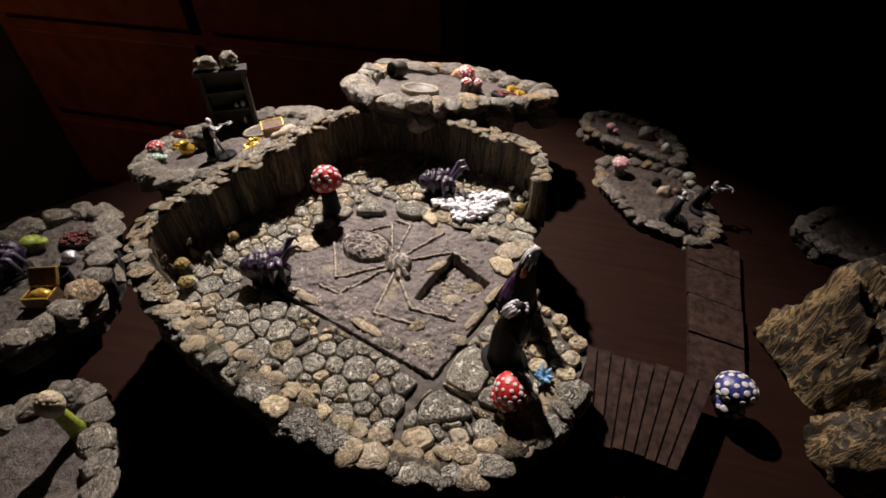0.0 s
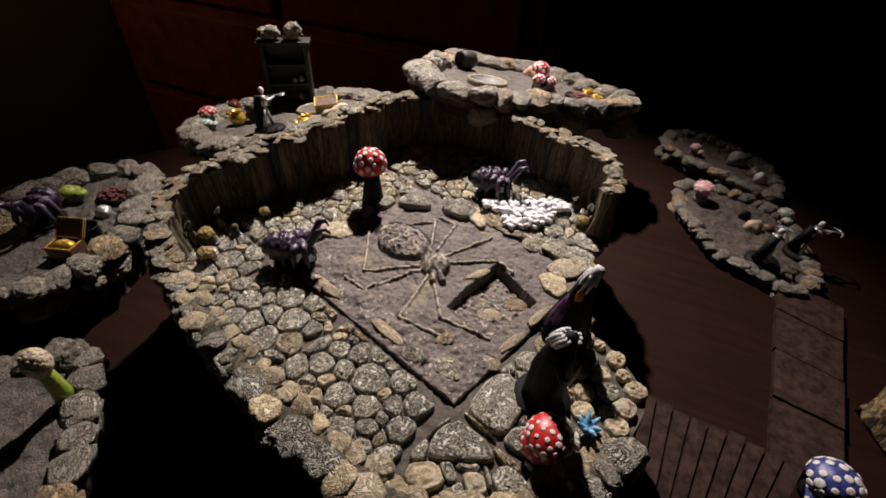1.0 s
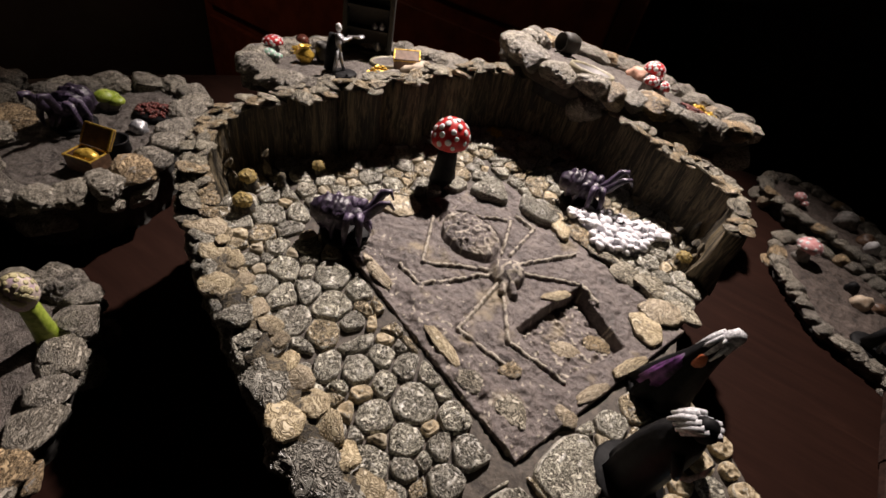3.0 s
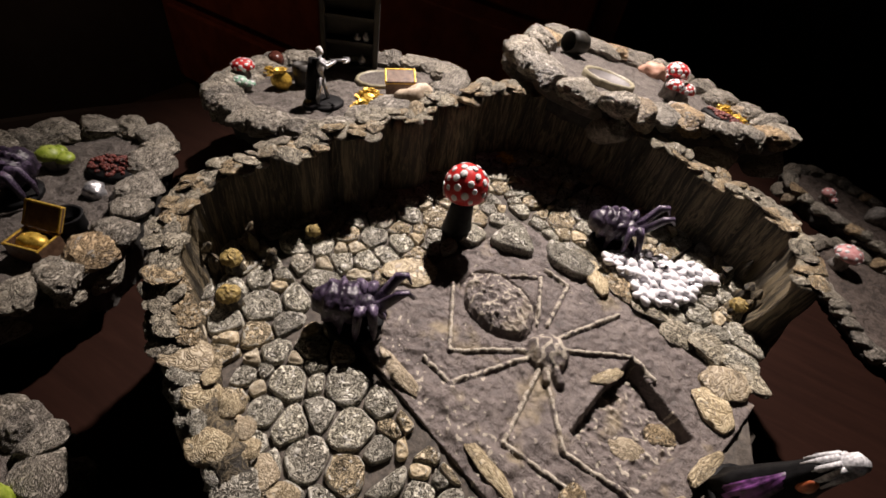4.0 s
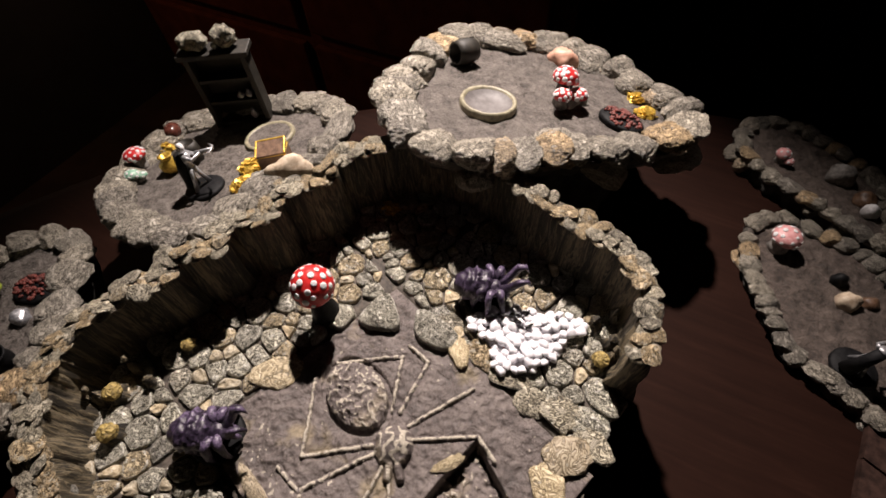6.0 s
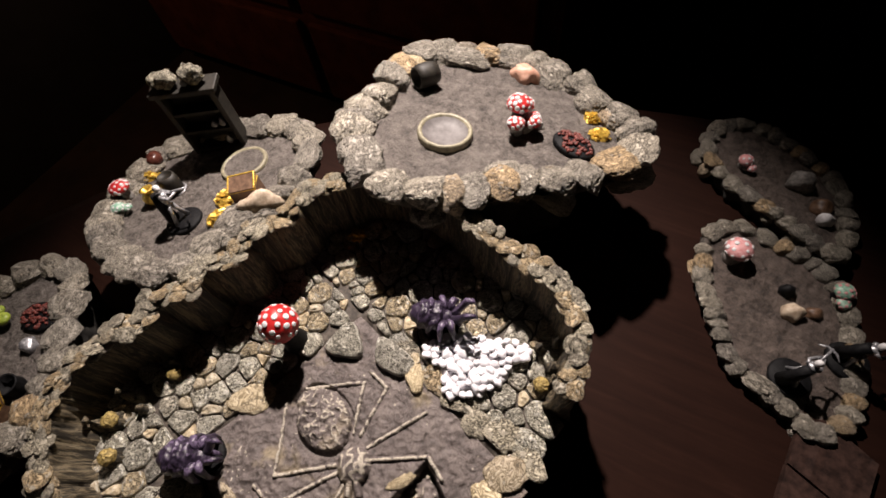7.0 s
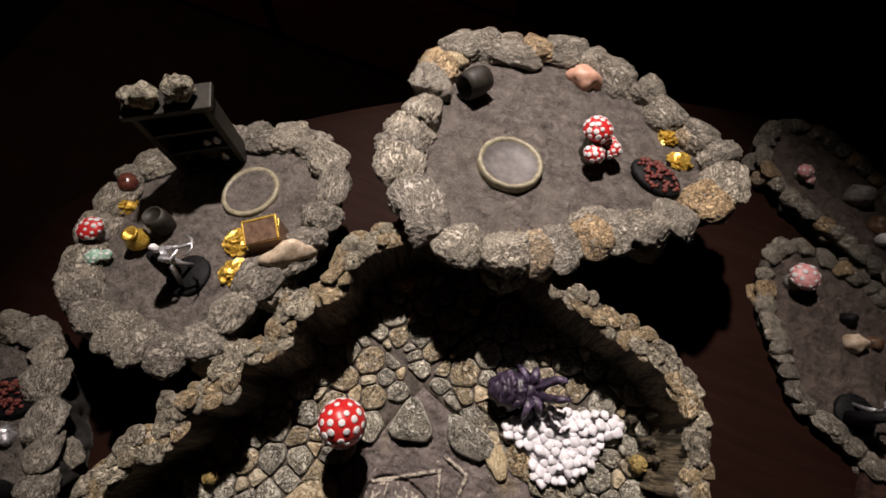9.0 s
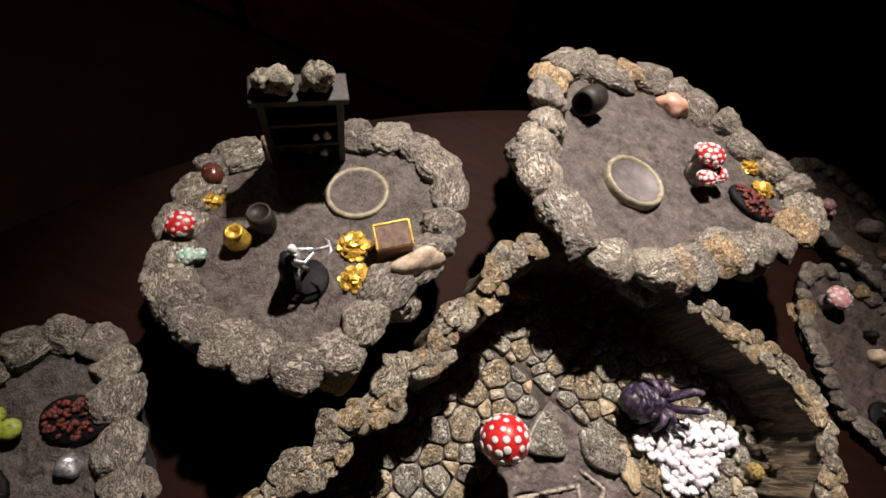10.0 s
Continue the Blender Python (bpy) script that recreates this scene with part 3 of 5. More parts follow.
def relief(p):
    """Height of the tile over the floor, and whether the raised spider carries dry-brushed paint there."""
    h = 0.0012 * (0.35 - abs(noise.noise(Vector((p.x * 120, p.y * 120, 8))))) + 0.0013 * noise.fractal(Vector((p.x * 70, p.y * 70, 3)), 1.0, 2.1, 4) + 0.0006 * noise.noise(Vector((p.x * 330, p.y * 330, 1))) + 0.0016 * max(0.0, noise.noise(Vector((p.x * 150, p.y * 150, 5))) - 0.2) + 0.001 * max(0.0, noise.noise(Vector((p.x * 40, p.y * 40, 9)))) * noise.noise(Vector((p.x * 260, p.y * 260, 2)))
    body, worn, rubble = 0.0, 0.0, min(max((-0.052 - p.y - 0.25 * p.x) / 0.03, 0.0), 1.0)
    spot = noise.noise(Vector((p.x * 420, p.y * 420, 6)))
    ridge = 0.5 - abs(noise.noise(Vector((p.x * 210, p.y * 210, 6))))
    head, tail = Vector((0.002, -0.0235)), Vector((-0.029, -0.0105))
    ax = (tail - head).normalized()
    q = p - (tail + ax * 0.002)
    e = (q.dot(ax) / 0.021) ** 2 + (q.dot(Vector((-ax.y, ax.x))) / 0.0155) ** 2
    if e < 1:
        grit = 0.5 - abs(noise.noise(Vector((p.x * 460, p.y * 460, 2))))
        body = 0.0042 * math.sqrt(1 - e) + 0.0026 * ridge + 0.0014 * grit
        worn = 1.0 if ridge > 0.4 and grit > 0.3 else 0.0
    elif e < 1.4:
        h -= 0.0024
    e = ((p - head).length / 0.0105) ** 2
    if e < 1:
        body = max(body, 0.007 * math.sqrt(1 - e) + 0.0012 * ridge)
        worn = 1.0 if ridge > 0.37 else 0.0
    for fang in (Vector((0.007, -0.038)), Vector((0.013, -0.035))):
        d, _ = seg_dist(p, head, fang)
        if d < 0.0024:
            body = max(body, 0.0045 * math.sqrt(1 - (d / 0.0024) ** 2))
    for leg in SPIDER_LEGS:
        pts = [Vector((x * MM, y * MM)) for x, y in (q for q in leg if q)]
        for a, b in zip(pts, pts[1:]):
            d, u = seg_dist(p, a, b)
            r = 0.0012 + 0.0004 * noise.noise(Vector((p.x * 300, p.y * 300, 4)))
            if d < r:
                body = max(body, (0.0017 + 0.0004 * spot) * math.sqrt(1 - (d / r) ** 2))
                worn = 1.0 if spot > -0.22 and d < 0.75 * r else 0.0
            elif d < r * 2.2:
                h += -0.0006 * (1 - (d - r) / (r * 1.2))
    if inside(p, PIT):
        edge = min(seg_dist(p, a, b)[0] for a, b in zip(PIT, PIT[1:] + PIT[:1]))
        far = max(0.0, min(1.0, ((p - PIT[4]).length - 0.004) / 0.07))
        h -= 0.0125 * min(edge / 0.002, 1) * (0.25 + 0.75 * far)
        h += 0.0022 * ridge + 0.001 * spot
        body, worn = 0.0, 1.0 if ridge > 0.42 and spot > 0.15 else 0.0
    elif worn == 0.0 and body == 0.0:
        h += rubble * (0.0034 * max(0.0, noise.noise(Vector((p.x * 115, p.y * 115, 4)))) + 0.0014 * ridge)
        worn = 1.0 if ridge > 0.455 - 0.025 * rubble and spot > 0.5 - 0.35 * rubble else 0.0
    return h + body, worn


bm = bmesh.new()
N = 280
grid = []
for i in range(N + 1):
    row = []
    for j in range(N + 1):
        u, v = 0.011 + 0.978 * i / N, 0.011 + 0.978 * j / N
        p = (TILE_C * (1 - u) + TILE_L * u) * (1 - v) + (TILE_R * (1 - u) + TILE_X * u) * v
        lip = -0.005 if min(i, j, N - i, N - j) == 0 else 0.0
        h, worn = relief(p)
        row.append((bm.verts.new((p.x, p.y, ZF + h + lip)), worn))
    grid.append(row)
for i in range(N):
    for j in range(N):
        corner = (grid[i][j], grid[i][j + 1], grid[i + 1][j + 1], grid[i + 1][j])
        bm.faces.new([c[0] for c in corner]).material_index = 1 if sum(c[1] for c in corner) > 1.5 else 0
bmesh.ops.recalc_face_normals(bm, faces=bm.faces)
tile = part("spider_tile", bm, [MUD, DRY_MUD], room, "brown mud tile with a raised spider and a sunken pit")

# ---- cobbles, each cell of the floor a stone of its own ----
def clip(poly, point, normal):
    """The part of a convex polygon on the side that the normal leaves."""
    out = []
    for a, b in zip(poly, poly[1:] + poly[:1]):
        da, db = (a - point).dot(normal), (b - point).dot(normal)
        if da <= 0:
            out.append(a)
        if (da < 0 < db) or (db < 0 < da):
            out.append(a.lerp(b, da / (da - db)))
    return out


AXIS_U, AXIS_V = TU.normalized(), TV.normalized()
TILE_MID = (TILE_C + TILE_L + TILE_X + TILE_R) / 4
TILE_LINE = [TILE_C, TILE_L, TILE_X, TILE_R]
SEAMS = [(TILE_C, Vector((-AXIS_U.y, AXIS_U.x)), 0.0013), (TILE_C, Vector((-AXIS_V.y, AXIS_V.x)), 0.0012), (TILE_X, Vector((-AXIS_U.y, AXIS_U.x)), 0.0006), (TILE_L, Vector((-AXIS_V.y, AXIS_V.x)), 0.0006), (TILE_C.lerp(TILE_L, 0.52), Vector((-AXIS_V.y, AXIS_V.x)), 0.0007)]


def in_tile(p, grow=0.0):
    return inside(TILE_MID + (p - TILE_MID) / (1 + grow), TILE_LINE)


room_in = [TILE_MID.lerp(p, 0.965) for p in room_line]
seeds = []


def pebbly(p):
    """The corner of loose pebbles beside the walkway."""
    return p.x > 0.1 and -0.1 < p.y < -0.035


def flagstone_line(points):
    return [Vector((x * MM, y * MM)) for x, y in points]


FLAGSTONES = [(flagstone_line(p), tan) for p, tan in (
    (((59, -121), (74, -123), (86, -131), (74, -138), (55, -145), (53, -133)), 0),
    (((61, -113), (68, -87), (79, -83), (90, -100), (84, -120), (73, -118)), 0),
    (((49, -150), (60, -144), (68, -151), (61, -160), (50, -158)), 1),
    (((72, -143), (82, -140), (87, -148), (79, -153)), 1),
    (((88, -132), (97, -133), (104, -138), (91, -147), (85, -139)), 0),
)]


def on_flagstone(p, grow=1.12):
    for line, _ in FLAGSTONES:
        mid = sum(line, Vector((0, 0))) / len(line)
        if inside(mid + (p - mid) / grow, line):
            return True
    return False


for radius, tries in ((0.0085, 260), (0.0067, 900), (0.0052, 5000), (0.0032, 5000)):
    for _ in range(tries):
        p = Vector((RNG.uniform(-0.17, 0.15), RNG.uniform(-0.17, 0.16)))
        if not inside(p, room_in) or in_tile(p, -0.01) or on_flagstone(p):
            continue
        if pebbly(p) and radius > 0.006:
            continue
        if all((p - q).length > (radius + r) * (1.0 if pebbly(p) else 0.9) for q, r in seeds):
            seeds.append((p, radius * RNG.uniform(0.9, 1.1)))


def carved(q, seed):
    """The wavy carved grooves of a painted stone, from -1 in a groove to 1 on a ridge."""
    bend = 2.2 * noise.noise(Vector((q.x * 170, q.y * 170, seed))) + 1.0 * noise.noise(Vector((q.x * 420, q.y * 420, seed + 3)))
    return math.sin(q.length * 1250 + 3.0 * bend) * (0.55 + 0.45 * noise.noise(Vector((q.x * 260, q.y * 260, seed + 7))))


def cobble_mesh(poly, height, seed, stone):
    """A worn flat stone on a convex outline, with rounded corners and a soft top edge."""
    for _ in range(2):
        poly = [q for a, b in zip(poly, poly[1:] + poly[:1]) for q in (a.lerp(b, 0.2), a.lerp(b, 0.8))]
    bm = bmesh.new()
    mid = sum(poly, Vector((0, 0))) / len(poly)
    rings = []
    for shrink, z in ((1.0, -0.004), (1.0, 0.35 * height), (0.97, 0.75 * height), (0.9, 1.0 * height), (0.82, 1.02 * height), (0.74, 1.08 * height), (0.65, 1.14 * height), (0.55, 1.2 * height), (0.44, 1.25 * height), (0.32, 1.29 * height), (0.17, 1.31 * height)):
        ring = []
        for p in poly:
            q = (p - mid) * shrink
            w = 1 + 0.09 * noise.noise(Vector((p.x * 500, p.y * 500, seed)))
            carve = carved(q, seed) if shrink < 0.95 else 0.0
            ring.append(bm.verts.new((q.x * w, q.y * w, z + 0.00095 * carve + (0.0005 * noise.noise(Vector((q.x * 300, q.y * 300, seed))) if z > 0 else 0))))
        rings.append(ring)
    n = len(poly)
    for a, b in zip(rings, rings[1:]):
        for k in range(n):
            bm.faces.new((a[k], a[(k + 1) % n], b[(k + 1) % n], b[k]))
    top = bm.verts.new((0, 0, 1.32 * height))
    for k in range(n):
        bm.faces.new((rings[-1][k], rings[-1][(k + 1) % n], top))
    bm.faces.ensure_lookup_table()
    for k, f in enumerate(bm.faces):
        ring = k // n
        at = f.calc_center_median().xy
        worn = carved(at, seed) + 0.4 * noise.noise(Vector((at.x * 1600, at.y * 1600, seed)))
        if (ring == 2 and worn > -0.05) or (ring > 2 and worn > 0.62):
            f.material_index = 1
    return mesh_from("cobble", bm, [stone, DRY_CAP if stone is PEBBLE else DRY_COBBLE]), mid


def lay_cobbles(parent):
    for n, (p, r) in enumerate(seeds):
        reach = r * (1.15 if pebbly(p) else 2.0)
        poly = [p + Vector((reach * math.cos(a), reach * math.sin(a))) for a in (2 * math.pi * k / 12 for k in range(12))]
        for q, s in seeds:
            d = q - p
            if 0 < d.length < reach * 2 + s:
                w = (d.length_squared + r * r - s * s) / (2 * d.length_squared)
                poly = clip(poly, p + d * (w - 0.00052 / d.length), d.normalized())
        for at, nrm, gap in SEAMS:
            side = (p - at).dot(nrm)
            nn = nrm if side < 0 else -nrm
            poly = clip(poly, at - nn * gap, nn)
        for line, _ in FLAGSTONES:
            best = None
            for a, b in zip(line, line[1:] + line[:1]):
                nrm = Vector((b.y - a.y, a.x - b.x)).normalized()
                mid = sum(line, Vector((0, 0))) / len(line)
                nrm = nrm if (mid - a).dot(nrm) < 0 else -nrm
                away = (p - a).dot(nrm)
                if best is None or away > best[0]:
                    best = (away, a + nrm * 0.0006, -nrm)
            if best[0] > 0 and len(poly) > 2:
                poly = clip(poly, best[1], best[2])
        if len(poly) < 3:
            continue
        if any(in_tile(q, -0.07) for q in poly):
            continue
        me, mid = cobble_mesh(poly, RNG.uniform(0.0018, 0.0029), n * 1.7, PEBBLE if (r < 0.0046 or pebbly(p)) and RNG.random() < 0.7 else COBBLE)
        ob = part("cobble", me, None, parent)
        ob.location = (mid.x, mid.y, ZF - 0.001)


# ---- islands ----
ISLES = []


def island(label, points, floor_z, rock, rocks, bottom=0.0, taper=0.86, step=0.6, seed=1.0, material=None):
    """A cave island: ground, an underside with its shade put into the colour, and a ring of rim rocks."""
    line = smooth_loop(points, 120)
    centre = sum(line, Vector((0, 0))) / len(line)
    line = [p + (centre - p).normalized() * rock * 0.1 for p in line]
    fine_line = smooth_loop(points, 180)
    mid = sum(line, Vector((0, 0))) / len(line)
    isle = thing("cave_island", label, "terrain model", group="cave islands on the table")
    isle.matrix_world = LEANS.get(floor_z, Matrix())
    inner = [mid.lerp(p, 0.95) for p in fine_line]
    bm = bmesh.new()
    filled(bm, inner, floor_z, 0.02, bump=0.0011, rings=54, seed=seed, scale=0.014)
    for v in bm.verts:
        q = Vector((v.co.x, v.co.y, seed))
        v.co.z += 0.0011 * noise.noise(q * 210) - 0.006 * max(0.0, noise.noise(q * 95) - 0.34) + 0.003 * max(0.0, noise.noise(q * 120 + Vector((5, 5, 5))) - 0.38)
    part("ground", bm, material or EARTH, isle, "grey-brown earth ground")
    bm = bmesh.new()
    depth = bottom if bottom else (LEANS.get(floor_z, Matrix()) @ Vector((mid.x, mid.y, floor_z))).z - ZT + 0.001
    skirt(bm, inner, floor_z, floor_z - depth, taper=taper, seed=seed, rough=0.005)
    part("underside", bm, SKIRT, isle, "rock side coloured as dark as its shade")
    bm = bmesh.new()
    bed = [p + (mid - p).normalized() * rock * 0.45 for p in line]
    add_tube(bm, [(*p, floor_z - 0.1 * rock) for p in bed + bed[:1]], [rock * 0.3] * 121, 8, cap=False)
    part("rim_bed", bm, JOINT, isle, "dark joints under the rim rocks")
    total = sum((b - a).length for a, b in zip(line, line[1:] + line[:1]))
    run = 0.0
    while run < total - rock * 0.3:
        i = int(run / total * 120) % 120
        p, d = line[i], (line[(i + 1) % 120] - line[i]).normalized()
        inward = (mid - p).normalized()
        s = rock * RNG.uniform(0.75, 1.4)
        q = p + inward * rock * 0.44
        place_rock(RIM_ROCKS, "rim_rock", isle, (q.x, q.y, floor_z + 0.09 * rock + RNG.uniform(-0.001, 0.001)), (s * 0.99, rock * RNG.uniform(0.95, 1.15), rock * RNG.uniform(0.64, 0.82)), math.atan2(d.y, d.x) + RNG.uniform(-0.15, 0.15), 0.12)
        if RNG.random() < rocks:
            q = p + inward * rock * 0.42
            place_rock(RIM_ROCKS, "rim_rock", isle, (q.x, q.y, floor_z - 0.45 * s), (s * 1.1, s * 0.8, s * 0.8), RNG.uniform(0, 6), 0.5)
        run += s * step * 1.5
    ISLES.append((isle, floor_z))
    return isle


ISLE_UP = [(-126, 173), (-129, 227), (-137, 255), (-133, 288), (-119, 305), (-94, 322), (-58, 336), (-33, 342), (4, 329), (33, 323), (51, 303), (84, 288), (96, 262), (95, 244), (76, 212), (49, 184), (29, 169), (12, 153), (-15, 132), (-51, 121), (-84, 127), (-107, 149)]
ISLE_LIBRARY = [(-283, 18), (-306, 54), (-313, 88), (-317, 110), (-306, 131), (-255, 173), (-226, 185), (-195, 192), (-158, 178), (-143, 155), (-137, 126), (-140, 95), (-151, 70), (-157, 46), (-162, 23), (-183, 1), (-229, -1), (-260, 5)]
ISLE_LEFT = [(-375, -85), (-362, -35), (-335, -6), (-305, -8), (-272, -40), (-246, -72), (-232, -100), (-228, -128), (-236, -158), (-256, -176), (-285, -178), (-325, -165), (-360, -125)]
ISLE_NEAR = [(-203, -166), (-178, -163), (-150, -184), (-121, -211), (-104, -236), (-96, -262), (-104, -300), (-145, -330), (-210, -320), (-250, -270), (-240, -215), (-215, -178)]
ISLE_FAR = [(-410, -113), (-410, -85), (-378, -100), (-360, -136), (-390, -190), (-440, -200), (-460, -140)]
ISLE_A = [(165, 260), (190, 280), (224, 272), (262, 258), (282, 222), (288, 168), (285, 140), (266, 118), (234, 132), (202, 145), (178, 185), (164, 220)]
ISLE_B = [(150, 385), (178, 402), (220, 392), (265, 360), (280, 310), (275, 278), (245, 288), (200, 304), (160, 330), (146, 360)]
ISLE_C = [(375, 180), (390, 215), (440, 245), (470, 180), (420, 140)]
island("raised grey stone cave island ringed with large rocks", ISLE_UP, Z2, 0.0265, 0.15, bottom=0.02, taper=0.86, seed=1.0)
island("grey cave island with a bookcase and treasure", ISLE_LIBRARY, Z1, 0.024, 0.2, bottom=0.026, taper=0.86, seed=2.0)
island("grey cave island with embers and a spider figure", ISLE_LEFT, ZL, 0.022, 0.4, seed=3.0)
island("grey cave island with a pale speckled mushroom", ISLE_NEAR, ZN, 0.018, 0.3, seed=4.0)
island("small far grey cave island by the table edge", ISLE_FAR, ZFAR, 0.016, 0.3, seed=5.0)
island("low grey cave island with pink mushroom and black figures", ISLE_A, ZA, 0.014, 0.3, seed=6.0, taper=0.95, material=BROWN_EARTH)
island("low brown cave island with pink growth", ISLE_B, ZB, 0.014, 0.3, seed=7.0, taper=0.95, material=BROWN_EARTH)
island("small brown cave island at the table's far side", ISLE_C, ZB, 0.014, 0.3, seed=8.0, taper=0.95, material=BROWN_EARTH)


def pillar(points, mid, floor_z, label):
    """An unseen support added under a leaning island, from the table to the island's underside; its dark colour stands
    for the shade.
    """
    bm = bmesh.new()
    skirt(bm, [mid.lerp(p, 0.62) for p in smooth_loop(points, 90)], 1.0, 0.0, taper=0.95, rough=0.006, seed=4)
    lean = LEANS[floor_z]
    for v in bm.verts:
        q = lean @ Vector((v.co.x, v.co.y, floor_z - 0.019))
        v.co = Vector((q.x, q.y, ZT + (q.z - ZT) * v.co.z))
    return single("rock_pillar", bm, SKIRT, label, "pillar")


pillar(ISLE_UP, Vector((-0.02, 0.24)), Z2, "added unseen support under the raised cave island, dark as the shade there")
pillar(ISLE_LIBRARY, Vector((-0.22, 0.095)), Z1, "added unseen support under the leaning library island, dark as the shade there")

# large single stones set into the raised island's rim
for x, y, z, sx, sy, sz, turn, meshes in ((-80, 300, 5, 44, 20, 13, 12, RIM_ROCKS), (36, 194, 3, 26, 18, 13, 40, TAN_ROCKS), (9, 180, 3, 26, 22, 17, 48, RIM_ROCKS), (-116, 275, 3, 24, 18, 14, 60, TAN_ROCKS), (57, 284, 3, 30, 20, 13, -40, RIM_ROCKS), (-10, 330, 4, 26, 14, 10, -12, TAN_ROCKS)):
    ob = new("rim_rock", RNG.choice(meshes))
    ob.parent = ISLES[0][0]
    ob.matrix_local = pose(x * MM, y * MM, Z2 + z * MM, 0, 0, turn) @ Matrix.Diagonal((sx * MM, sy * MM, sz * MM, 1))


# ---- mushrooms ----
def spots_on(cap, material, radii, count, size, seed, low=-0.2):
    """Raised round dots spread over a cap, each a part of its own on one shared mesh."""
    rng = random.Random(seed)
    golden = math.pi * (3 - math.sqrt(5))
    bm = bmesh.new()
    add_ball(bm, (0, 0, 0), (1, 1, 0.2), 8, 5)
    dot = mesh_from("spot", bm, material)
    for k in range(count):
        c = 1 - (1 - low) * (k + 0.5) / count
        a = k * golden + rng.uniform(-0.15, 0.15)
        s = math.sqrt(max(0, 1 - c * c))
        d = Vector((s * math.cos(a), s * math.sin(a), c))
        p = Vector((d.x * radii[0], d.y * radii[1], d.z * radii[2]))
        nrm = Vector((d.x / radii[0], d.y / radii[1], d.z / radii[2])).normalized()
        r = size * rng.uniform(0.75, 1.2)
        ob = new("spot", dot)
        ob.parent = cap
        ob.matrix_local = Matrix.Translation(p) @ nrm.to_track_quat("Z", "Y").to_matrix().to_4x4() @ Matrix.Diagonal((r, r, r, 1))


def mushroom(label, at, caps, stem_mat, cap_mat, spot_mat, spots=34, spot=0.0017, group="", egg=1.0, stem_r=0.6, flat=True):
    """caps: (dx, dy, height of the cap's middle, radius, lean) in metres."""
    top = thing("mushroom", label, "mushroom", at, RNG.uniform(0, 360), group)
    for n, (dx, dy, h, r, lean) in enumerate(caps):
        bm = bmesh.new()
        add_tube(bm, [(dx * 0.5, dy * 0.5, -0.001), (dx * 0.6, dy * 0.6, h * 0.3), (dx * 0.9, dy * 0.9, h * 0.65), (dx, dy, h)], [r * stem_r * 1.25, r * stem_r, r * stem_r * 0.85, r * stem_r * 0.8], 14)
        roughen(bm, 0.004, 0.0007, n)
        part("stem", bm, stem_mat, top)
        bm = bmesh.new()
        add_ball(bm, (0, 0, 0), (r, r, r * egg), 28, 18)
        for v in bm.verts:
            if flat and v.co.z < -0.25 * r * egg:
                v.co.z = -0.25 * r * egg + (v.co.z + 0.25 * r * egg) * 0.25
        roughen(bm, 0.006, 0.0004, n + 5)
        cap = part("cap", bm, cap_mat, top)
        cap.matrix_local = pose(dx, dy, h + 0.15 * r, lean, lean * 0.5, 40 * n)
        if spots:
            spots_on(cap, spot_mat, (r, r, r * egg), int(spots * (r / caps[0][3]) ** 1.2), spot * (0.8 + 0.2 * r / caps[0][3]), n + 3)
    return top


mushroom("large red mushroom with white spots on a dark stem", (-0.076, 0.024, ZF), [(0, 0.0, 0.0315, 0.0125, 6)], BLACK, RED, WHITE, 36, 0.002, egg=1.12, stem_r=0.62)
mushroom("squat red mushroom pair with white spots by the front rim", (0.103, -0.119, ZF), [(0, 0.001, 0.0145, 0.011, 0), (-0.001, -0.001, 0.0062, 0.0100, 4)], BLACK, RED, WHITE, 44, 0.0014, egg=0.68)
mushroom("cluster of small red mushrooms with white spots", (-0.004, 0.239, Z2), [(0, 0.003, 0.0185, 0.0092, 0), (0.0125, -0.001, 0.0115, 0.0072, 10), (-0.004, -0.009, 0.009, 0.0072, 8), (-0.0125, 0.002, 0.011, 0.0066, 5), (0.0065, -0.0095, 0.0055, 0.0055, 3)], STEM, RED, WHITE, 30, 0.0018, egg=0.8)
mushroom("pink and white mushroom on a dark stem", (0.19, 0.24, ZA), [(0, 0, 0.012, 0.0105, 0)], STEM, PINK, WHITE, 18, 0.002, egg=0.7)
mushroom("tiny pink mushroom cluster", (0.186, 0.345, ZB), [(0, 0, 0.007, 0.006, 0), (0.007, 0.003, 0.004, 0.004, 0)], STEM, PINK, WHITE, 10, 0.0014, egg=0.8)
mushroom("small red and white mushroom by the rim rocks", (-0.289, 0.061, Z1), [(0, 0, 0.011, 0.0085, 0)], STEM, RED, WHITE, 24, 0.0016, egg=0.65)
mushroom("small mint green mushroom cluster", (-0.277, 0.046, Z1), [(0, 0, 0.006, 0.0055, 0), (0.006, -0.002, 0.004, 0.004, 0), (-0.003, -0.006, 0.004, 0.004, 0)], STEM, MINT, WHITE, 14, 0.0012, egg=0.7)
mushroom("small lime green mushroom cluster", (-0.33, -0.074, ZL), [(0, 0, 0.008, 0.007, 0), (0.008, -0.002, 0.006, 0.0055, 0), (0.002, 0.008, 0.005, 0.005, 0)], STEM, LIME, LIME, 8, 0.0012, egg=0.7)
mushroom("small green and red mushroom cluster", (0.266, 0.236, ZA), [(0, 0, 0.009, 0.007, 0), (0.005, -0.007, 0.006, 0.005, 0)], BLACK, MINT, PINK, 16, 0.0016, egg=0.7)
mushroom("navy blue mushroom with large white spots", (0.252, -0.046, ZT + 0.006), [(0, 0, 0.015, 0.013, 0), (0.004, -0.006, 0.006, 0.0095, 8)], BLACK, NAVY, WHITE, 30, 0.0026, egg=0.75)
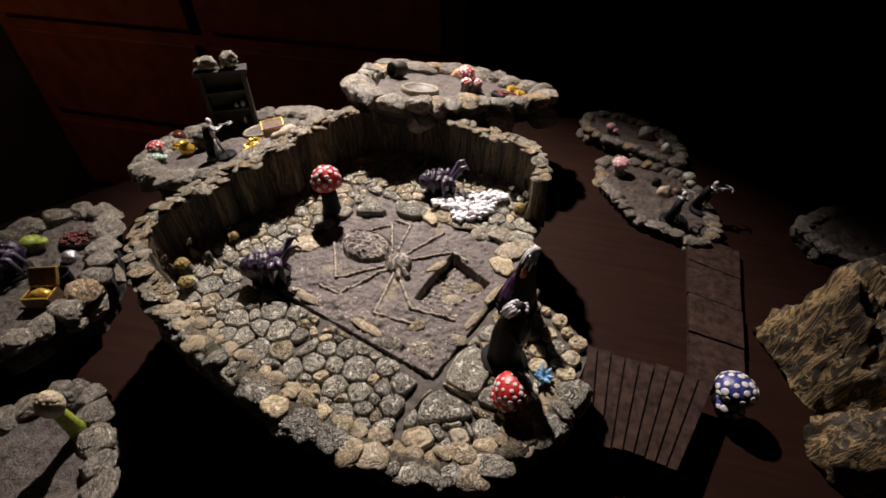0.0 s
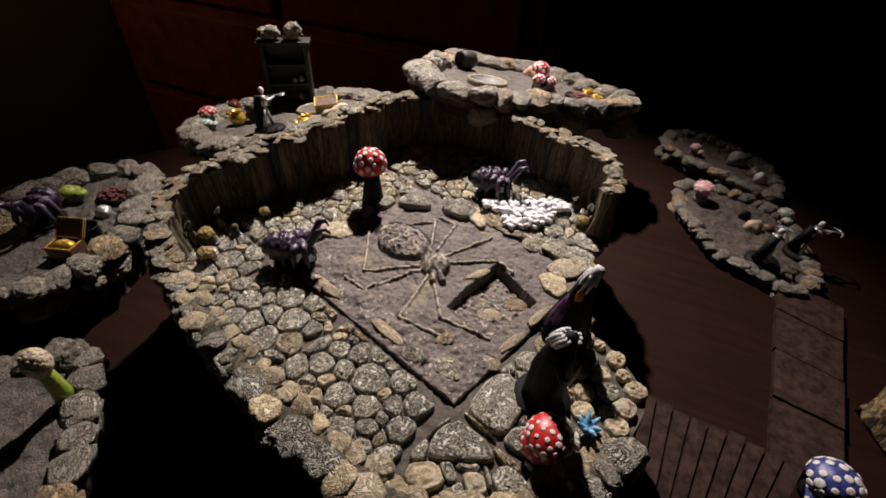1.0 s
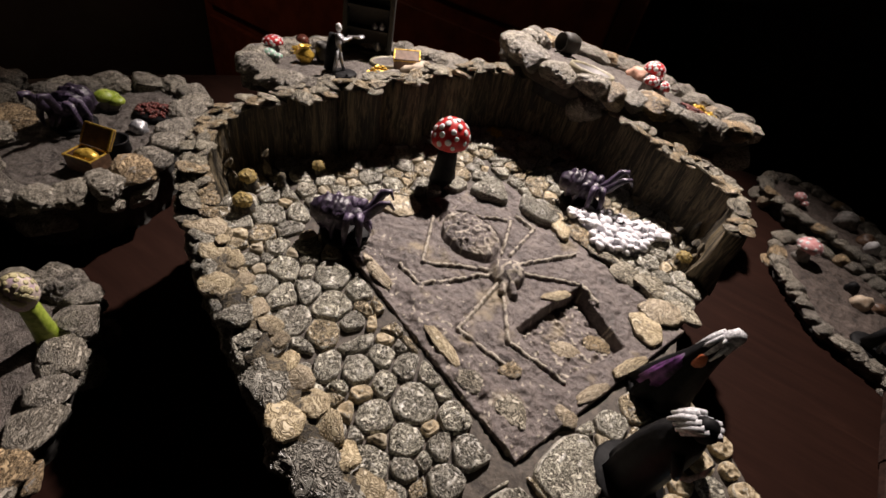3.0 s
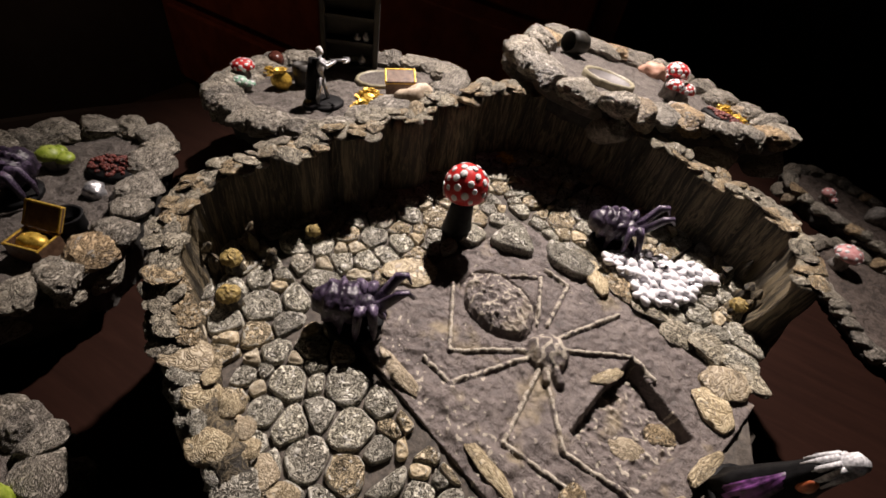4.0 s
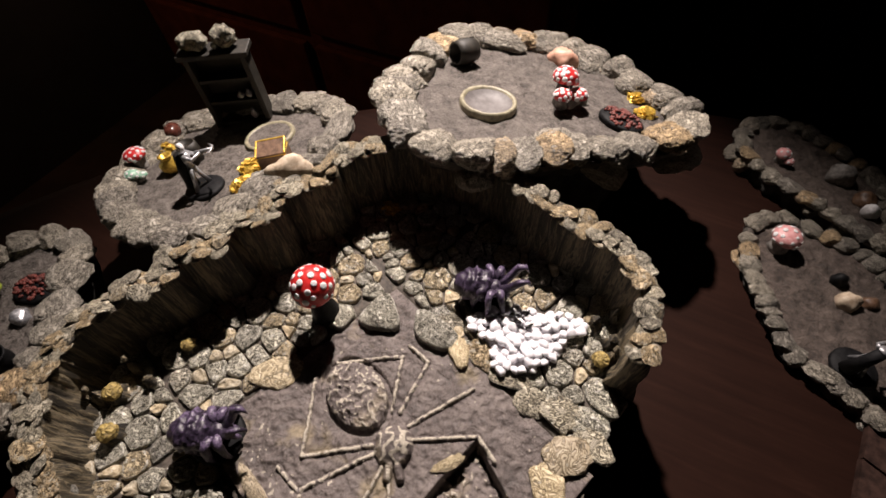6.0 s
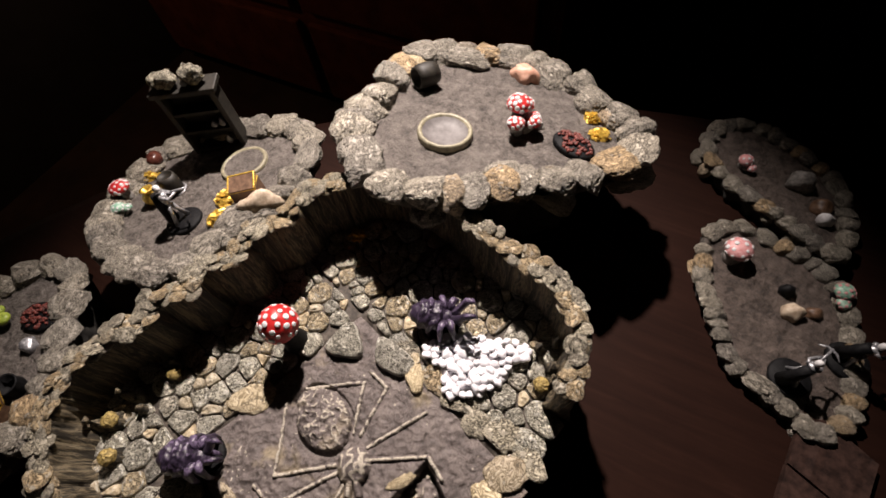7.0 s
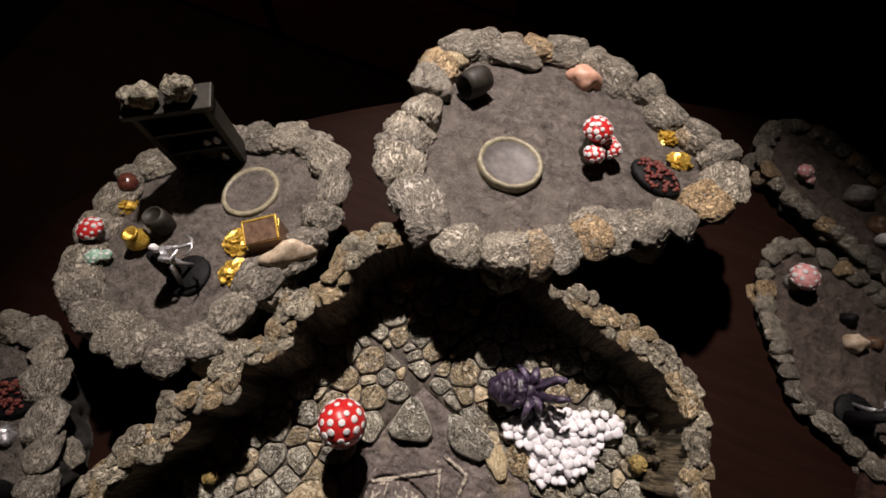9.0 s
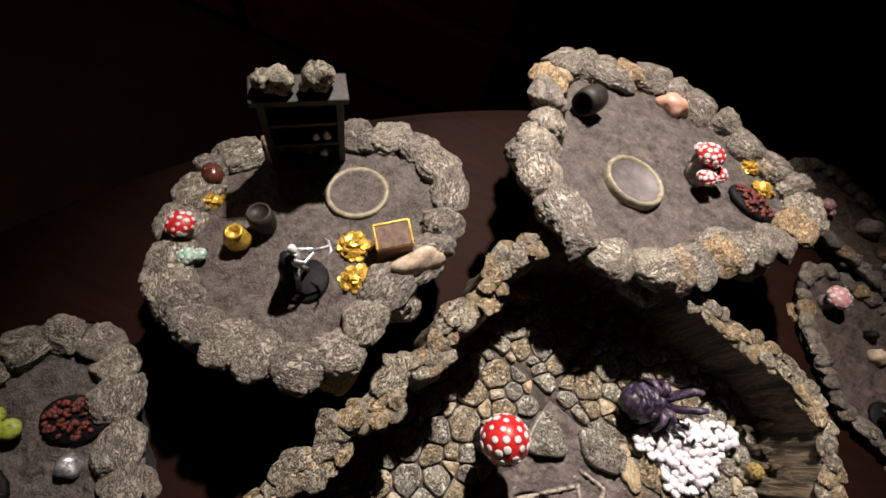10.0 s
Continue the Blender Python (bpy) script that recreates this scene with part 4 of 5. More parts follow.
CREAM = paint("cream_spot_paint", (0.5, 0.42, 0.2), (0.72, 0.66, 0.4), size=2, rough=0.5)
pale = mushroom("pale speckled egg-shaped mushroom with a lime green stem", (-0.165, -0.192, ZN), [(0.0, 0.002, 0.032, 0.0066, 4)], LIME, LILAC, CREAM, 46, 0.0015, egg=1.5, stem_r=0.7, flat=False)

# ---- egg cluster: white eggs heaped by the wall ----
eggs = thing("egg_cluster", "heap of glossy white eggs piled on the cobbles", "egg cluster", (0.040, 0.0635, ZF), 28)
bm = bmesh.new()
add_ball(bm, (0, 0, 0), (0.003, 0.003, 0.0027), 10, 7)
roughen(bm, 0.004, 0.0012)
egg_mesh = mesh_from("egg", bm, EGG)
laid = []
for _ in range(4000):
    a, q = RNG.uniform(0, 6.28), math.sqrt(RNG.random())
    edge = 1 + 0.22 * math.sin(a * 3 + 0.6) + 0.12 * math.sin(a * 5)
    x, y = 0.0275 * q * edge * math.cos(a), 0.0195 * q * edge * math.sin(a)
    if all((x - u) ** 2 + (y - v) ** 2 > 0.0039 ** 2 for u, v in laid):
        laid.append((x, y))
        ob = new("egg", egg_mesh)
        ob.parent = eggs
        s = RNG.uniform(0.85, 1.35)
        ob.matrix_local = pose(x, y, 0.0048 + 0.003 * (1 - q) + RNG.uniform(-0.0012, 0.001), RNG.uniform(0, 50), RNG.uniform(0, 50), RNG.uniform(0, 180)) @ Matrix.Diagonal((s * RNG.uniform(0.95, 1.2), s, s * 0.9, 1))
bm = bmesh.new()
add_ball(bm, (0, 0, 0.001), (0.0255, 0.0175, 0.0052), 24, 10)
roughen(bm, 0.008, 0.003)
part("silk_bed", bm, EGG, eggs)


# ---- game figures, plain shapes of one mesh each ----
def base_disc(bm, r=0.0128, mat=0):
    add_lathe(bm, [(r, 0.0), (r, 0.0022), (r * 0.93, 0.0034)], 32, mat=mat)


def spider_figure(label, at, turn, scale=1.0, rear=0.3, group="spider figures"):
    bm = bmesh.new()
    base_disc(bm, 0.0142)
    c0 = Vector((-0.0055 * scale, 0, 0.0125 + rear * 0.003))
    verts = add_ball(bm, c0, (0.0105 * scale, 0.0092 * scale, 0.0085 * scale), 36, 28, mat=1)
    for v in verts:
        d = (v.co - c0).normalized()
        v.co += d * 0.001 * math.sin(d.x * 12 + 2 * d.y * d.y) + d * 0.0009 * noise.noise(d * 4)
    add_ball(bm, (0.005 * scale, 0, 0.0115 + rear * 0.004), (0.0052 * scale, 0.0044 * scale, 0.004 * scale), 16, 10, mat=1)
    for k in range(8):
        side = 1 if k < 4 else -1
        j = k % 4
        a = radians((22, 62, 100, 138)[j] + (6 if side > 0 else -4)) * side
        c, s = math.cos(a), math.sin(a)
        hip = Vector((0.004 * scale + 0.003 * c, 0.003 * s, 0.011 + 0.003 * rear))
        if j == 0 and rear > 0.5:
            pts = [hip, hip + Vector((0.006 * c, 0.006 * s, 0.006)) * scale, hip + Vector((0.011 * c, 0.009 * s, 0.014)) * scale, hip + Vector((0.015 * c, 0.008 * s, 0.0155)) * scale, hip + Vector((0.017 * c, 0.007 * s, 0.012)) * scale]
        else:
            r = (0.0165 if j == 0 else 0.0135) * scale * (0.82 if rear > 0.8 else 0.95)
            pts = [hip, hip + Vector((0.4 * r * c, 0.4 * r * s, 0.006 * scale)), Vector((0.004 + 0.75 * r * c, 0.75 * r * s, 0.0165 * scale)), Vector((0.004 + r * c, r * s, 0.0105)), Vector((0.004 + 1.02 * r * c, 1.02 * r * s, 0.0032))]
        add_tube(bm, pts, [0.0024 * scale, 0.0023 * scale, 0.002 * scale, 0.0015 * scale, 0.0006], 9, mat=1)
    for s in (-1, 1):
        add_tube(bm, [(0.009 * scale, 0.002 * s, 0.011 + 0.004 * rear), (0.012 * scale, 0.002 * s, 0.0095), (0.013 * scale, 0.0012 * s, 0.007)], [0.0017, 0.0013, 0.0004], 8, mat=1)
    roughen(bm, 0.0026, 0.0009)
    bm.verts.index_update()
    brush_edges(bm, 0.16, 2.0, 0.12, 2, 1)
    return single("spider_figure", bm, [BLACK, PURPLE, LILAC_HIGHLIGHT], label, "game figure", at, turn, group)


spider_figure("dark purple spider game figure on a black round base", (-0.084, -0.063, ZF), 28, 1.15, 0.9)
spider_figure("dark purple spider game figure beside the white eggs", (0.007, 0.079, ZF), 18, 1.15, 0.6)
spider_figure("dark purple spider game figure on the ember island", (-0.318, -0.102, ZL), -60, 1.25, 0.9)


def cloak(bm, rows, seg=28, mat=0, folds=0.16, seed=0.0):
    """A hanging cloak: rings of (x, y, z, half width, half depth), with folds that deepen downwards."""
    rings = []
    for n, (x, y, z, rx, ry) in enumerate(rows):
        deep = folds * (1 - n / len(rows))
        ring = []
        for k in range(seg):
            a = 2 * math.pi * k / seg
            w = 1 + deep * math.sin(a * 7 + seed + z * 60) * (0.6 + 0.4 * math.sin(a * 2 + seed))
            ring.append(bm.verts.new((x + rx * w * math.cos(a), y + ry * w * math.sin(a), z)))
        rings.append(ring)
    for a, b in zip(rings, rings[1:]):
        for k in range(seg):
            bm.faces.new((a[k], a[(k + 1) % seg], b[(k + 1) % seg], b[k])).material_index = mat
    bm.faces.new(rings[0][::-1]).material_index = mat
    bm.faces.new(rings[-1]).material_index = mat


def robed_figure(label, at, turn, kind_of):
    """A cloaked figure as a plain draped shape, with no features."""
    bm = bmesh.new()
    base_disc(bm, 0.0138)
    if kind_of == "spread":
        cloak(bm, [(-0.001, 0, 0.0034, 0.0128, 0.0105), (0, 0, 0.012, 0.0112, 0.009), (0.001, 0, 0.022, 0.0085, 0.007), (0.0025, 0, 0.032, 0.006, 0.005), (0.0035, 0, 0.04, 0.0048, 0.0042), (0.0045, 0, 0.0445, 0.0024, 0.0024)], folds=0.22)
        cloak(bm, [(-0.0082, -0.003, 0.009, 0.0042, 0.0035), (-0.0062, -0.003, 0.02, 0.0032, 0.0032), (-0.0042, -0.002, 0.027, 0.0022, 0.0022), (-0.003, -0.001, 0.031, 0.001, 0.001)], mat=1, folds=0.3, seed=2)
        add_ball(bm, (0.0005, -0.0042, 0.0335), (0.0022, 0.0016, 0.0045), 12, 8, mat=3)
        add_tube(bm, [(0.003, 0.0, 0.037), (0.004, 0, 0.0425), (0.0055, 0, 0.0465), (0.0072, 0, 0.049), (0.0088, 0, 0.0488)], [0.0026, 0.0028, 0.0032, 0.0032, 0.002], 12, mat=2)
        for k in range(9):
            a = k * 0.7
            add_tube(bm, [(0.005 + 0.003 * math.cos(a), 0.003 * math.sin(a), 0.047), (0.0035 + 0.0036 * math.cos(a), 0.0038 * math.sin(a), 0.041), (0.002 + 0.004 * math.cos(a), 0.0045 * math.sin(a), 0.036)], [0.001, 0.0011, 0.0005], 6, mat=2)
        add_tube(bm, [(0.006, 0.003, 0.036), (0.0085, 0.0035, 0.03), (0.0095, 0.002, 0.025)], [0.002, 0.0017, 0.0012], 8, mat=0)
    else:
        cloak(bm, [(0, 0, 0.0034, 0.0092, 0.0085), (0, 0, 0.014, 0.0088, 0.008), (0.0005, 0, 0.026, 0.0084, 0.0074), (0.0015, 0, 0.036, 0.0074, 0.0064), (0.0025, 0, 0.0425, 0.0052, 0.0048), (0.0035, 0, 0.046, 0.0022, 0.0024)], folds=0.13, seed=1)
        add_ball(bm, (0.0045, 0, 0.047), (0.0042, 0.004, 0.0048), 16, 12, mat=0)
        for k in range(16):
            a = k * 2.4
            r = 0.0012 + 0.0033 * (k % 5) / 4
            p = Vector((0.005 + r * math.cos(a), r * math.sin(a), 0.0505 - 0.25 * r))
            add_tube(bm, [p, p + Vector((-0.0028, 0.0006 * math.sin(a), -0.0025)), p + Vector((-0.0055, 0.001 * math.sin(a), -0.0068))], [0.0012, 0.0013, 0.0006], 6, mat=2)
        add_tube(bm, [(0.0065, -0.0055, 0.026), (0.0102, -0.0058, 0.03), (0.012, -0.005, 0.036), (0.0118, -0.0045, 0.0415)], [0.0009, 0.0011, 0.0009, 0.0003], 6, mat=2)
        add_tube(bm, [(0.003, -0.0055, 0.037), (0.0062, -0.0068, 0.031), (0.0075, -0.006, 0.027)], [0.002, 0.0018, 0.0014], 8, mat=0)
    roughen(bm, 0.0035, 0.00045)
    bmesh.ops.scale(bm, verts=bm.verts, vec=(1.08, 1.08, 1.06))
    return single("robed_figure", bm, [BLACK, VIOLET, HAIR, ORANGE], label, "game figure", at, turn, "robed figures")


robed_figure("black and violet cloaked game figure with white hair", (0.096, -0.041, ZF), 15, "spread")
robed_figure("black hooded game figure with silver hair and curved blade", (0.095, -0.090, ZF), -5, "hooded")


def archer_figure(label, at, turn, tall=1.0):
    bm = bmesh.new()
    base_disc(bm, 0.0142)
    for s in (-1, 1):
        add_tube(bm, [(0.0035 * s, 0.0055 * s, 0.003), (0.002 * s, 0.0028 * s, 0.011 * tall), (0.0006 * s, 0.0015 * s, 0.019 * tall)], [0.0016, 0.0015, 0.002], 8, mat=1)
    add_tube(bm, [(0, 0, 0.018 * tall), (0, 0, 0.024 * tall), (0.0005, 0, 0.03 * tall)], [0.0028, 0.003, 0.0034], 10, mat=1)
    add_ball(bm, (0.001, 0, 0.0345 * tall), (0.0026, 0.0026, 0.0031), 12, 8, mat=2)
    for s in (-1, 1):
        add_tube(bm, [(0, 0.0034 * s, 0.0295 * tall), (0.005, 0.0042 * s, 0.026 * tall), (0.011, 0.0008 * s, 0.0285 * tall)], [0.0015, 0.0013, 0.001], 8, mat=1)
    add_box(bm, (0.013, 0.0014, 0.0014), (0.014, 0, 0.029 * tall), mat=1)
    add_tube(bm, [(0.016, -0.0075, 0.029 * tall), (0.0195, -0.003, 0.0292 * tall), (0.0195, 0.003, 0.0292 * tall), (0.016, 0.0075, 0.029 * tall)], [0.0004, 0.0009, 0.0009, 0.0004], 6, mat=1)
    add_tube(bm, [(-0.003, 0.0, 0.03 * tall), (-0.006, 0.001, 0.018 * tall), (-0.0075, 0.003, 0.005)], [0.0036, 0.0042, 0.005], 10, mat=0)
    roughen(bm, 0.003, 0.00035)
    return single("archer_figure", bm, [BLACK, SILVER, WHITE], label, "game figure", at, turn, "archer figures")


archer_figure("black and silver archer game figure on a black base", (-0.210, 0.059, Z1), 40, 1.05)
archer_figure("black game figure with a pale head on the low island", (0.242, 0.156, ZA), 60)
archer_figure("black game figure with a bow near the island's edge", (0.276, 0.185, ZA), 10)

# small blue crystal figure
crystal = thing("blue_crystal", "small bright blue crystal growth by the rim stones", "crystal", (0.120, -0.100, ZF + 0.003))
for k in range(7):
    a = k * 0.9
    bm = bmesh.new()
    add_tube(bm, [(0, 0, 0.001), (0.003 * math.cos(a), 0.003 * math.sin(a), 0.004), (0.006 * math.cos(a), 0.006 * math.sin(a), 0.006 + 0.0015 * (k % 3))], [0.0022, 0.0018, 0.0006], 6)
    roughen(bm, 0.002, 0.0005)
    part("spike", bm, BLUE, crystal)


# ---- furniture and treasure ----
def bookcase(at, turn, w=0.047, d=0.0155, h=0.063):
    case = thing("bookcase", "brown wooden bookcase with a few items, its front's shade in the wood colour", "bookcase", at, turn)
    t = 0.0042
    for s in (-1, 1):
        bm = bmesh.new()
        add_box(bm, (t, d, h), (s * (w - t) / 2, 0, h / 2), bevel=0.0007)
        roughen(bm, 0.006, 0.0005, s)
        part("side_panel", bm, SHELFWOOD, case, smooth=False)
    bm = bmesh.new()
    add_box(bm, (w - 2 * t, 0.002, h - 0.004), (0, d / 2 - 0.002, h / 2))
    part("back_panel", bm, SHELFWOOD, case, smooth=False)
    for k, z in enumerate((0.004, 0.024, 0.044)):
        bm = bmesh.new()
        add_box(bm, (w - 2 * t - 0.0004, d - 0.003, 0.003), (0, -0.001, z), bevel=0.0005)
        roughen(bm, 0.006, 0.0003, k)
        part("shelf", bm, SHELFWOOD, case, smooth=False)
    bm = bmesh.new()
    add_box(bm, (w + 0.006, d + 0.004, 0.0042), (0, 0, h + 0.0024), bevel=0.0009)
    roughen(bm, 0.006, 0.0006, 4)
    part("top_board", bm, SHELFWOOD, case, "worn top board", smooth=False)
    return case, h + 0.0045


SHELFSTONE = paint_stone("shelf_stone_paint", (0.05, 0.045, 0.034), (0.19, 0.17, 0.125), (0.42, 0.39, 0.3), (1, 1, 1), size=3.0)
CASE_AT, CASE_TURN = (-0.2535, 0.1435, Z1), 33.0
case, case_top = bookcase(CASE_AT, CASE_TURN)
turn_case = Matrix.Translation(LEANS[Z1] @ Vector(CASE_AT)) @ pose(0, 0, -0.001, 0, 0, CASE_TURN)
case.matrix_world = turn_case
for n, (x, y, mat, lab) in enumerate(((-0.012, 0.0, BONE, "pale lumpy stone lying on the bookcase"), (0.012, 0.0, RING, "grey lumpy stone lying on the bookcase"))):
    bm = bmesh.new()
    bmesh.ops.create_icosphere(bm, subdivisions=3, radius=1)
    for v in bm.verts:
        v.co = Vector((v.co.x * (0.0115 if n == 0 else 0.0085), v.co.y * 0.0075, max(v.co.z, -0.72) * (0.0065 if n == 0 else 0.0085)))
        v.co += noise.noise_vector(v.co / 0.0045 + Vector((n * 5, 0, 0))) * 0.003 + noise.noise_vector(v.co / 0.0018) * 0.0008
    low = min(v.co.z for v in bm.verts)
    p = turn_case @ Vector((x, y, case_top - low))
    single("shelf_stone", bm, SHELFSTONE, lab, "stone", p).matrix_world = turn_case @ pose(x, y, case_top - low - 0.0004, 0, 0, 10 * n)
bm = bmesh.new()
add_ball(bm, (0, 0, 0.0028), (0.0028, 0.0028, 0.0028))
single("white_orb", bm, WHITE, "tiny white orb on the bookcase", "orb", turn_case @ Vector((0.003, -0.002, case_top)))
for x, z, h in ((0.01, 0.0055, 0.008), (0.013, 0.0255, 0.007), (0.006, 0.0255, 0.005)):
    bm = bmesh.new()
    add_lathe(bm, [(0.002, 0), (0.0032, h * 0.3), (0.0028, h * 0.6), (0.0012, h * 0.8), (0.0016, h)], 14)
    single("flask", bm, SILVER, "small pale flask on a bookcase shelf", "flask", turn_case @ Vector((x, -0.003, z + 0.0001)), group="flasks on the bookcase")


def stone_ring(name, label, at, r, h, inner, squash=1.0):
    ring = thing(name, label, "basin", at, 20)
    bm = bmesh.new()
    seg = 44
    prof = [(r * 1.06, 0.0), (r * 1.06, h * 0.6), (r * 1.03, h), (r * 0.97, h * 1.05), (r * 0.9, h * 0.9), (r * 0.84, h * 0.25)]
    loops = []
    for q, z in prof:
        loops.append([bm.verts.new((q * math.cos(a) * (1 + 0.03 * noise.noise(Vector((2 * math.cos(a), 2 * math.sin(a), 3)))), squash * q * math.sin(a), z + (0.0006 * noise.noise(Vector((5 * math.cos(a), 5 * math.sin(a), z))) if z > 0 else 0))) for a in (2 * math.pi * k / seg for k in range(seg))])
    for a, b in zip(loops, loops[1:]):
        for k in range(seg):
            bm.faces.new((a[k], a[(k + 1) % seg], b[(k + 1) % seg], b[k]))
    part("rim", bm, RING, ring)
    bm = bmesh.new()
    rings = []
    for q, z in ((0.9, 0.8 * h), (0.75, inner + 0.3 * (h - inner)), (0.5, inner), (0.2, inner)):
        rings.append([bm.verts.new((r * q * math.cos(a), squash * r * q * math.sin(a), z)) for a in (2 * math.pi * k / seg for k in range(seg))])
    for a, b in zip(rings, rings[1:]):
        for k in range(seg):
            bm.faces.new((a[k], a[(k + 1) % seg], b[(k + 1) % seg], b[k]))
    bm.faces.new(rings[-1])
    part("basin_floor", bm, WATER if h > 0.005 else EARTH, ring)
    return ring


stone_ring("stone_basin", "round grey stone basin with a smooth shiny inside", (-0.049, 0.202, Z2), 0.0195, 0.0055, 0.0008)
stone_ring("stone_ring", "low round olive-grey stone ring on the ground", (-0.210, 0.128, Z1), 0.0195, 0.0026, 0.0012)


bm = bmesh.new()
bmesh.ops.create_cone(bm, cap_ends=True, segments=9, radius1=0.0021, radius2=0.0019, depth=0.0008)
COIN = mesh_from("coin", bm, GOLD, smooth=False)


def coin_pile(label, at, r, h, count=46):
    heap = thing("gold_heap", label, "gold heap", at, 0, "heaps of gold")
    rng = random.Random(int(at[0] * 1e5))
    bm = bmesh.new()
    add_lathe(bm, [(r * 0.95, 0), (r * 0.7, h * 0.5), (r * 0.3, h * 0.85), (0.0005, h * 0.9)], 16, wobble=0.3)
    part("mound", bm, GOLD, heap, smooth=False)
    for _ in range(count):
        a, q = rng.uniform(0, 6.28), math.sqrt(rng.random())
        ob = new("coin", COIN)
        ob.parent = heap
        ob.matrix_local = Matrix.Translation((r * q * math.cos(a), r * q * math.sin(a), h * (1 - q ** 1.5) + 0.0004)) @ Euler((rng.uniform(-0.6, 0.6), rng.uniform(-0.6, 0.6), 0)).to_matrix().to_4x4()
    return heap


coin_pile("heap of gold coins beside the open chest", (-0.194, 0.091, Z1), 0.0095, 0.006)
coin_pile("heap of gold coins beside the rim rocks", (-0.183, 0.072, Z1), 0.0095, 0.006)
coin_pile("small heap of gold by the rim rocks", (-0.291, 0.087, Z1), 0.007, 0.005, 26)
coin_pile("small heap of gold by the ember pile", (0.054, 0.261, Z2), 0.0075, 0.005, 30)
coin_pile("dull gold heap among the rim rocks", (0.042, 0.279, Z2), 0.007, 0.005, 26)
coin_pile("gold scraps on the floor behind the cave wall", (-0.085, 0.115, ZF), 0.007, 0.004, 20)


def chest(label, at, turn, w=0.02, d=0.014, h=0.01, lid_turn=-38, heap=True):
    box = thing("treasure_chest", label, "chest", at, turn)
    bm = bmesh.new()
    t = 0.0014
    add_box(bm, (w, d, t), (0, 0, t / 2))
    for s in (-1, 1):
        add_box(bm, (t, d, h), (s * (w - t) / 2, 0, h / 2), bevel=0.0002)
        add_box(bm, (w - 2 * t, t, h), (0, s * (d - t) / 2, h / 2))
    part("body", bm, BROWN, box, smooth=False)
    bm = bmesh.new()
    for s in (-1, 1):
        add_box(bm, (0.0011, d + 0.001, 0.0012), (s * (w / 2 - 0.0006), 0, h), bevel=0.0003)
        add_box(bm, (w, 0.001, 0.0012), (0, s * (d / 2 - 0.0005), h), bevel=0.0003)
    part("trim", bm, GOLD, box, "gold trim", smooth=False)
    if heap:
        bm = bmesh.new()
        add_ball(bm, (0, 0, h * 0.7), (w * 0.42, d * 0.42, h * 0.55), 16, 10)
        roughen(bm, 0.0015, 0.001)
        part("treasure", bm, GOLD, box, "gold heaped in the chest")
    bm = bmesh.new()
    add_box(bm, (w + 0.001, 0.002, d), (0, 0, d / 2), bevel=0.0006)
    lid = part("lid", bm, BROWN, box, "brown lid standing open", smooth=False)
    lid.matrix_local = pose(0, d / 2, h + 0.0008, lid_turn, 0, 0)
    bm = bmesh.new()
    for s in (-1, 1):
        add_box(bm, (0.0013, 0.0028, d), (s * (w / 2 - 0.0002), 0, d / 2), bevel=0.0004)
    add_box(bm, (w, 0.0028, 0.0013), (0, 0, d - 0.0004), bevel=0.0004)
    part("lid_trim", bm, GOLD, lid, "gold trim", smooth=False)
    return box


chest("open brown treasure chest with gold trim", (-0.171, 0.098, Z1), 215, 0.021, 0.015, 0.015, lid_turn=72, heap=True)
chest("small open brown chest heaped with gold", (-0.263, -0.119, ZL), 20, 0.02, 0.014, 0.011)


def vessel(name, label, category, at, prof, mat, turn=0, lying=0.0, wobble=0.03):
    bm = bmesh.new()
    add_lathe(bm, prof, 24, wobble=wobble, seed=at[0] * 99)
    if lying:
        bmesh.ops.rotate(bm, verts=bm.verts, cent=(0, 0, 0), matrix=Matrix.Rotation(radians(90), 3, "X"))
        low = min(v.co.z for v in bm.verts)
        bmesh.ops.translate(bm, verts=bm.verts, vec=(0, 0, -low))
    return single(name, bm, mat, label, category, at, turn)


vessel("gold_vase", "round golden vase with a narrow neck", "vase", (-0.257, 0.067, Z1), [(0.004, 0), (0.0075, 0.004), (0.0078, 0.008), (0.0045, 0.0115), (0.0042, 0.0135), (0.0056, 0.0145), (0.0035, 0.0142), (0.003, 0.011)], GOLD)
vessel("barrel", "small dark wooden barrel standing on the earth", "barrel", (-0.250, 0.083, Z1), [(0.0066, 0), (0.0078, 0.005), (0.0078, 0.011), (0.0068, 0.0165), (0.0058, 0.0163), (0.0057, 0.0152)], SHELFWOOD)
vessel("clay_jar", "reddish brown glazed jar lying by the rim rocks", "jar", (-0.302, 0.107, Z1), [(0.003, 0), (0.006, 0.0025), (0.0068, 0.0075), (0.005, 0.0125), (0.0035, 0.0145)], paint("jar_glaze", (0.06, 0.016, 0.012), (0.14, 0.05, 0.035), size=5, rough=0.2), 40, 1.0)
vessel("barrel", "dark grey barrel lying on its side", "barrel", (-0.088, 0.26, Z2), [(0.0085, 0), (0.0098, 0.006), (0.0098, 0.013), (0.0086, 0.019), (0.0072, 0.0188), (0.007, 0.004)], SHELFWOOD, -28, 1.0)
vessel("iron_pot", "open black iron pot on the earth", "pot", (-0.267, -0.1, ZL), [(0.007, 0), (0.0085, 0.004), (0.008, 0.011), (0.0088, 0.0128), (0.0072, 0.0125), (0.0068, 0.005), (0.001, 0.0035)], BLACK)


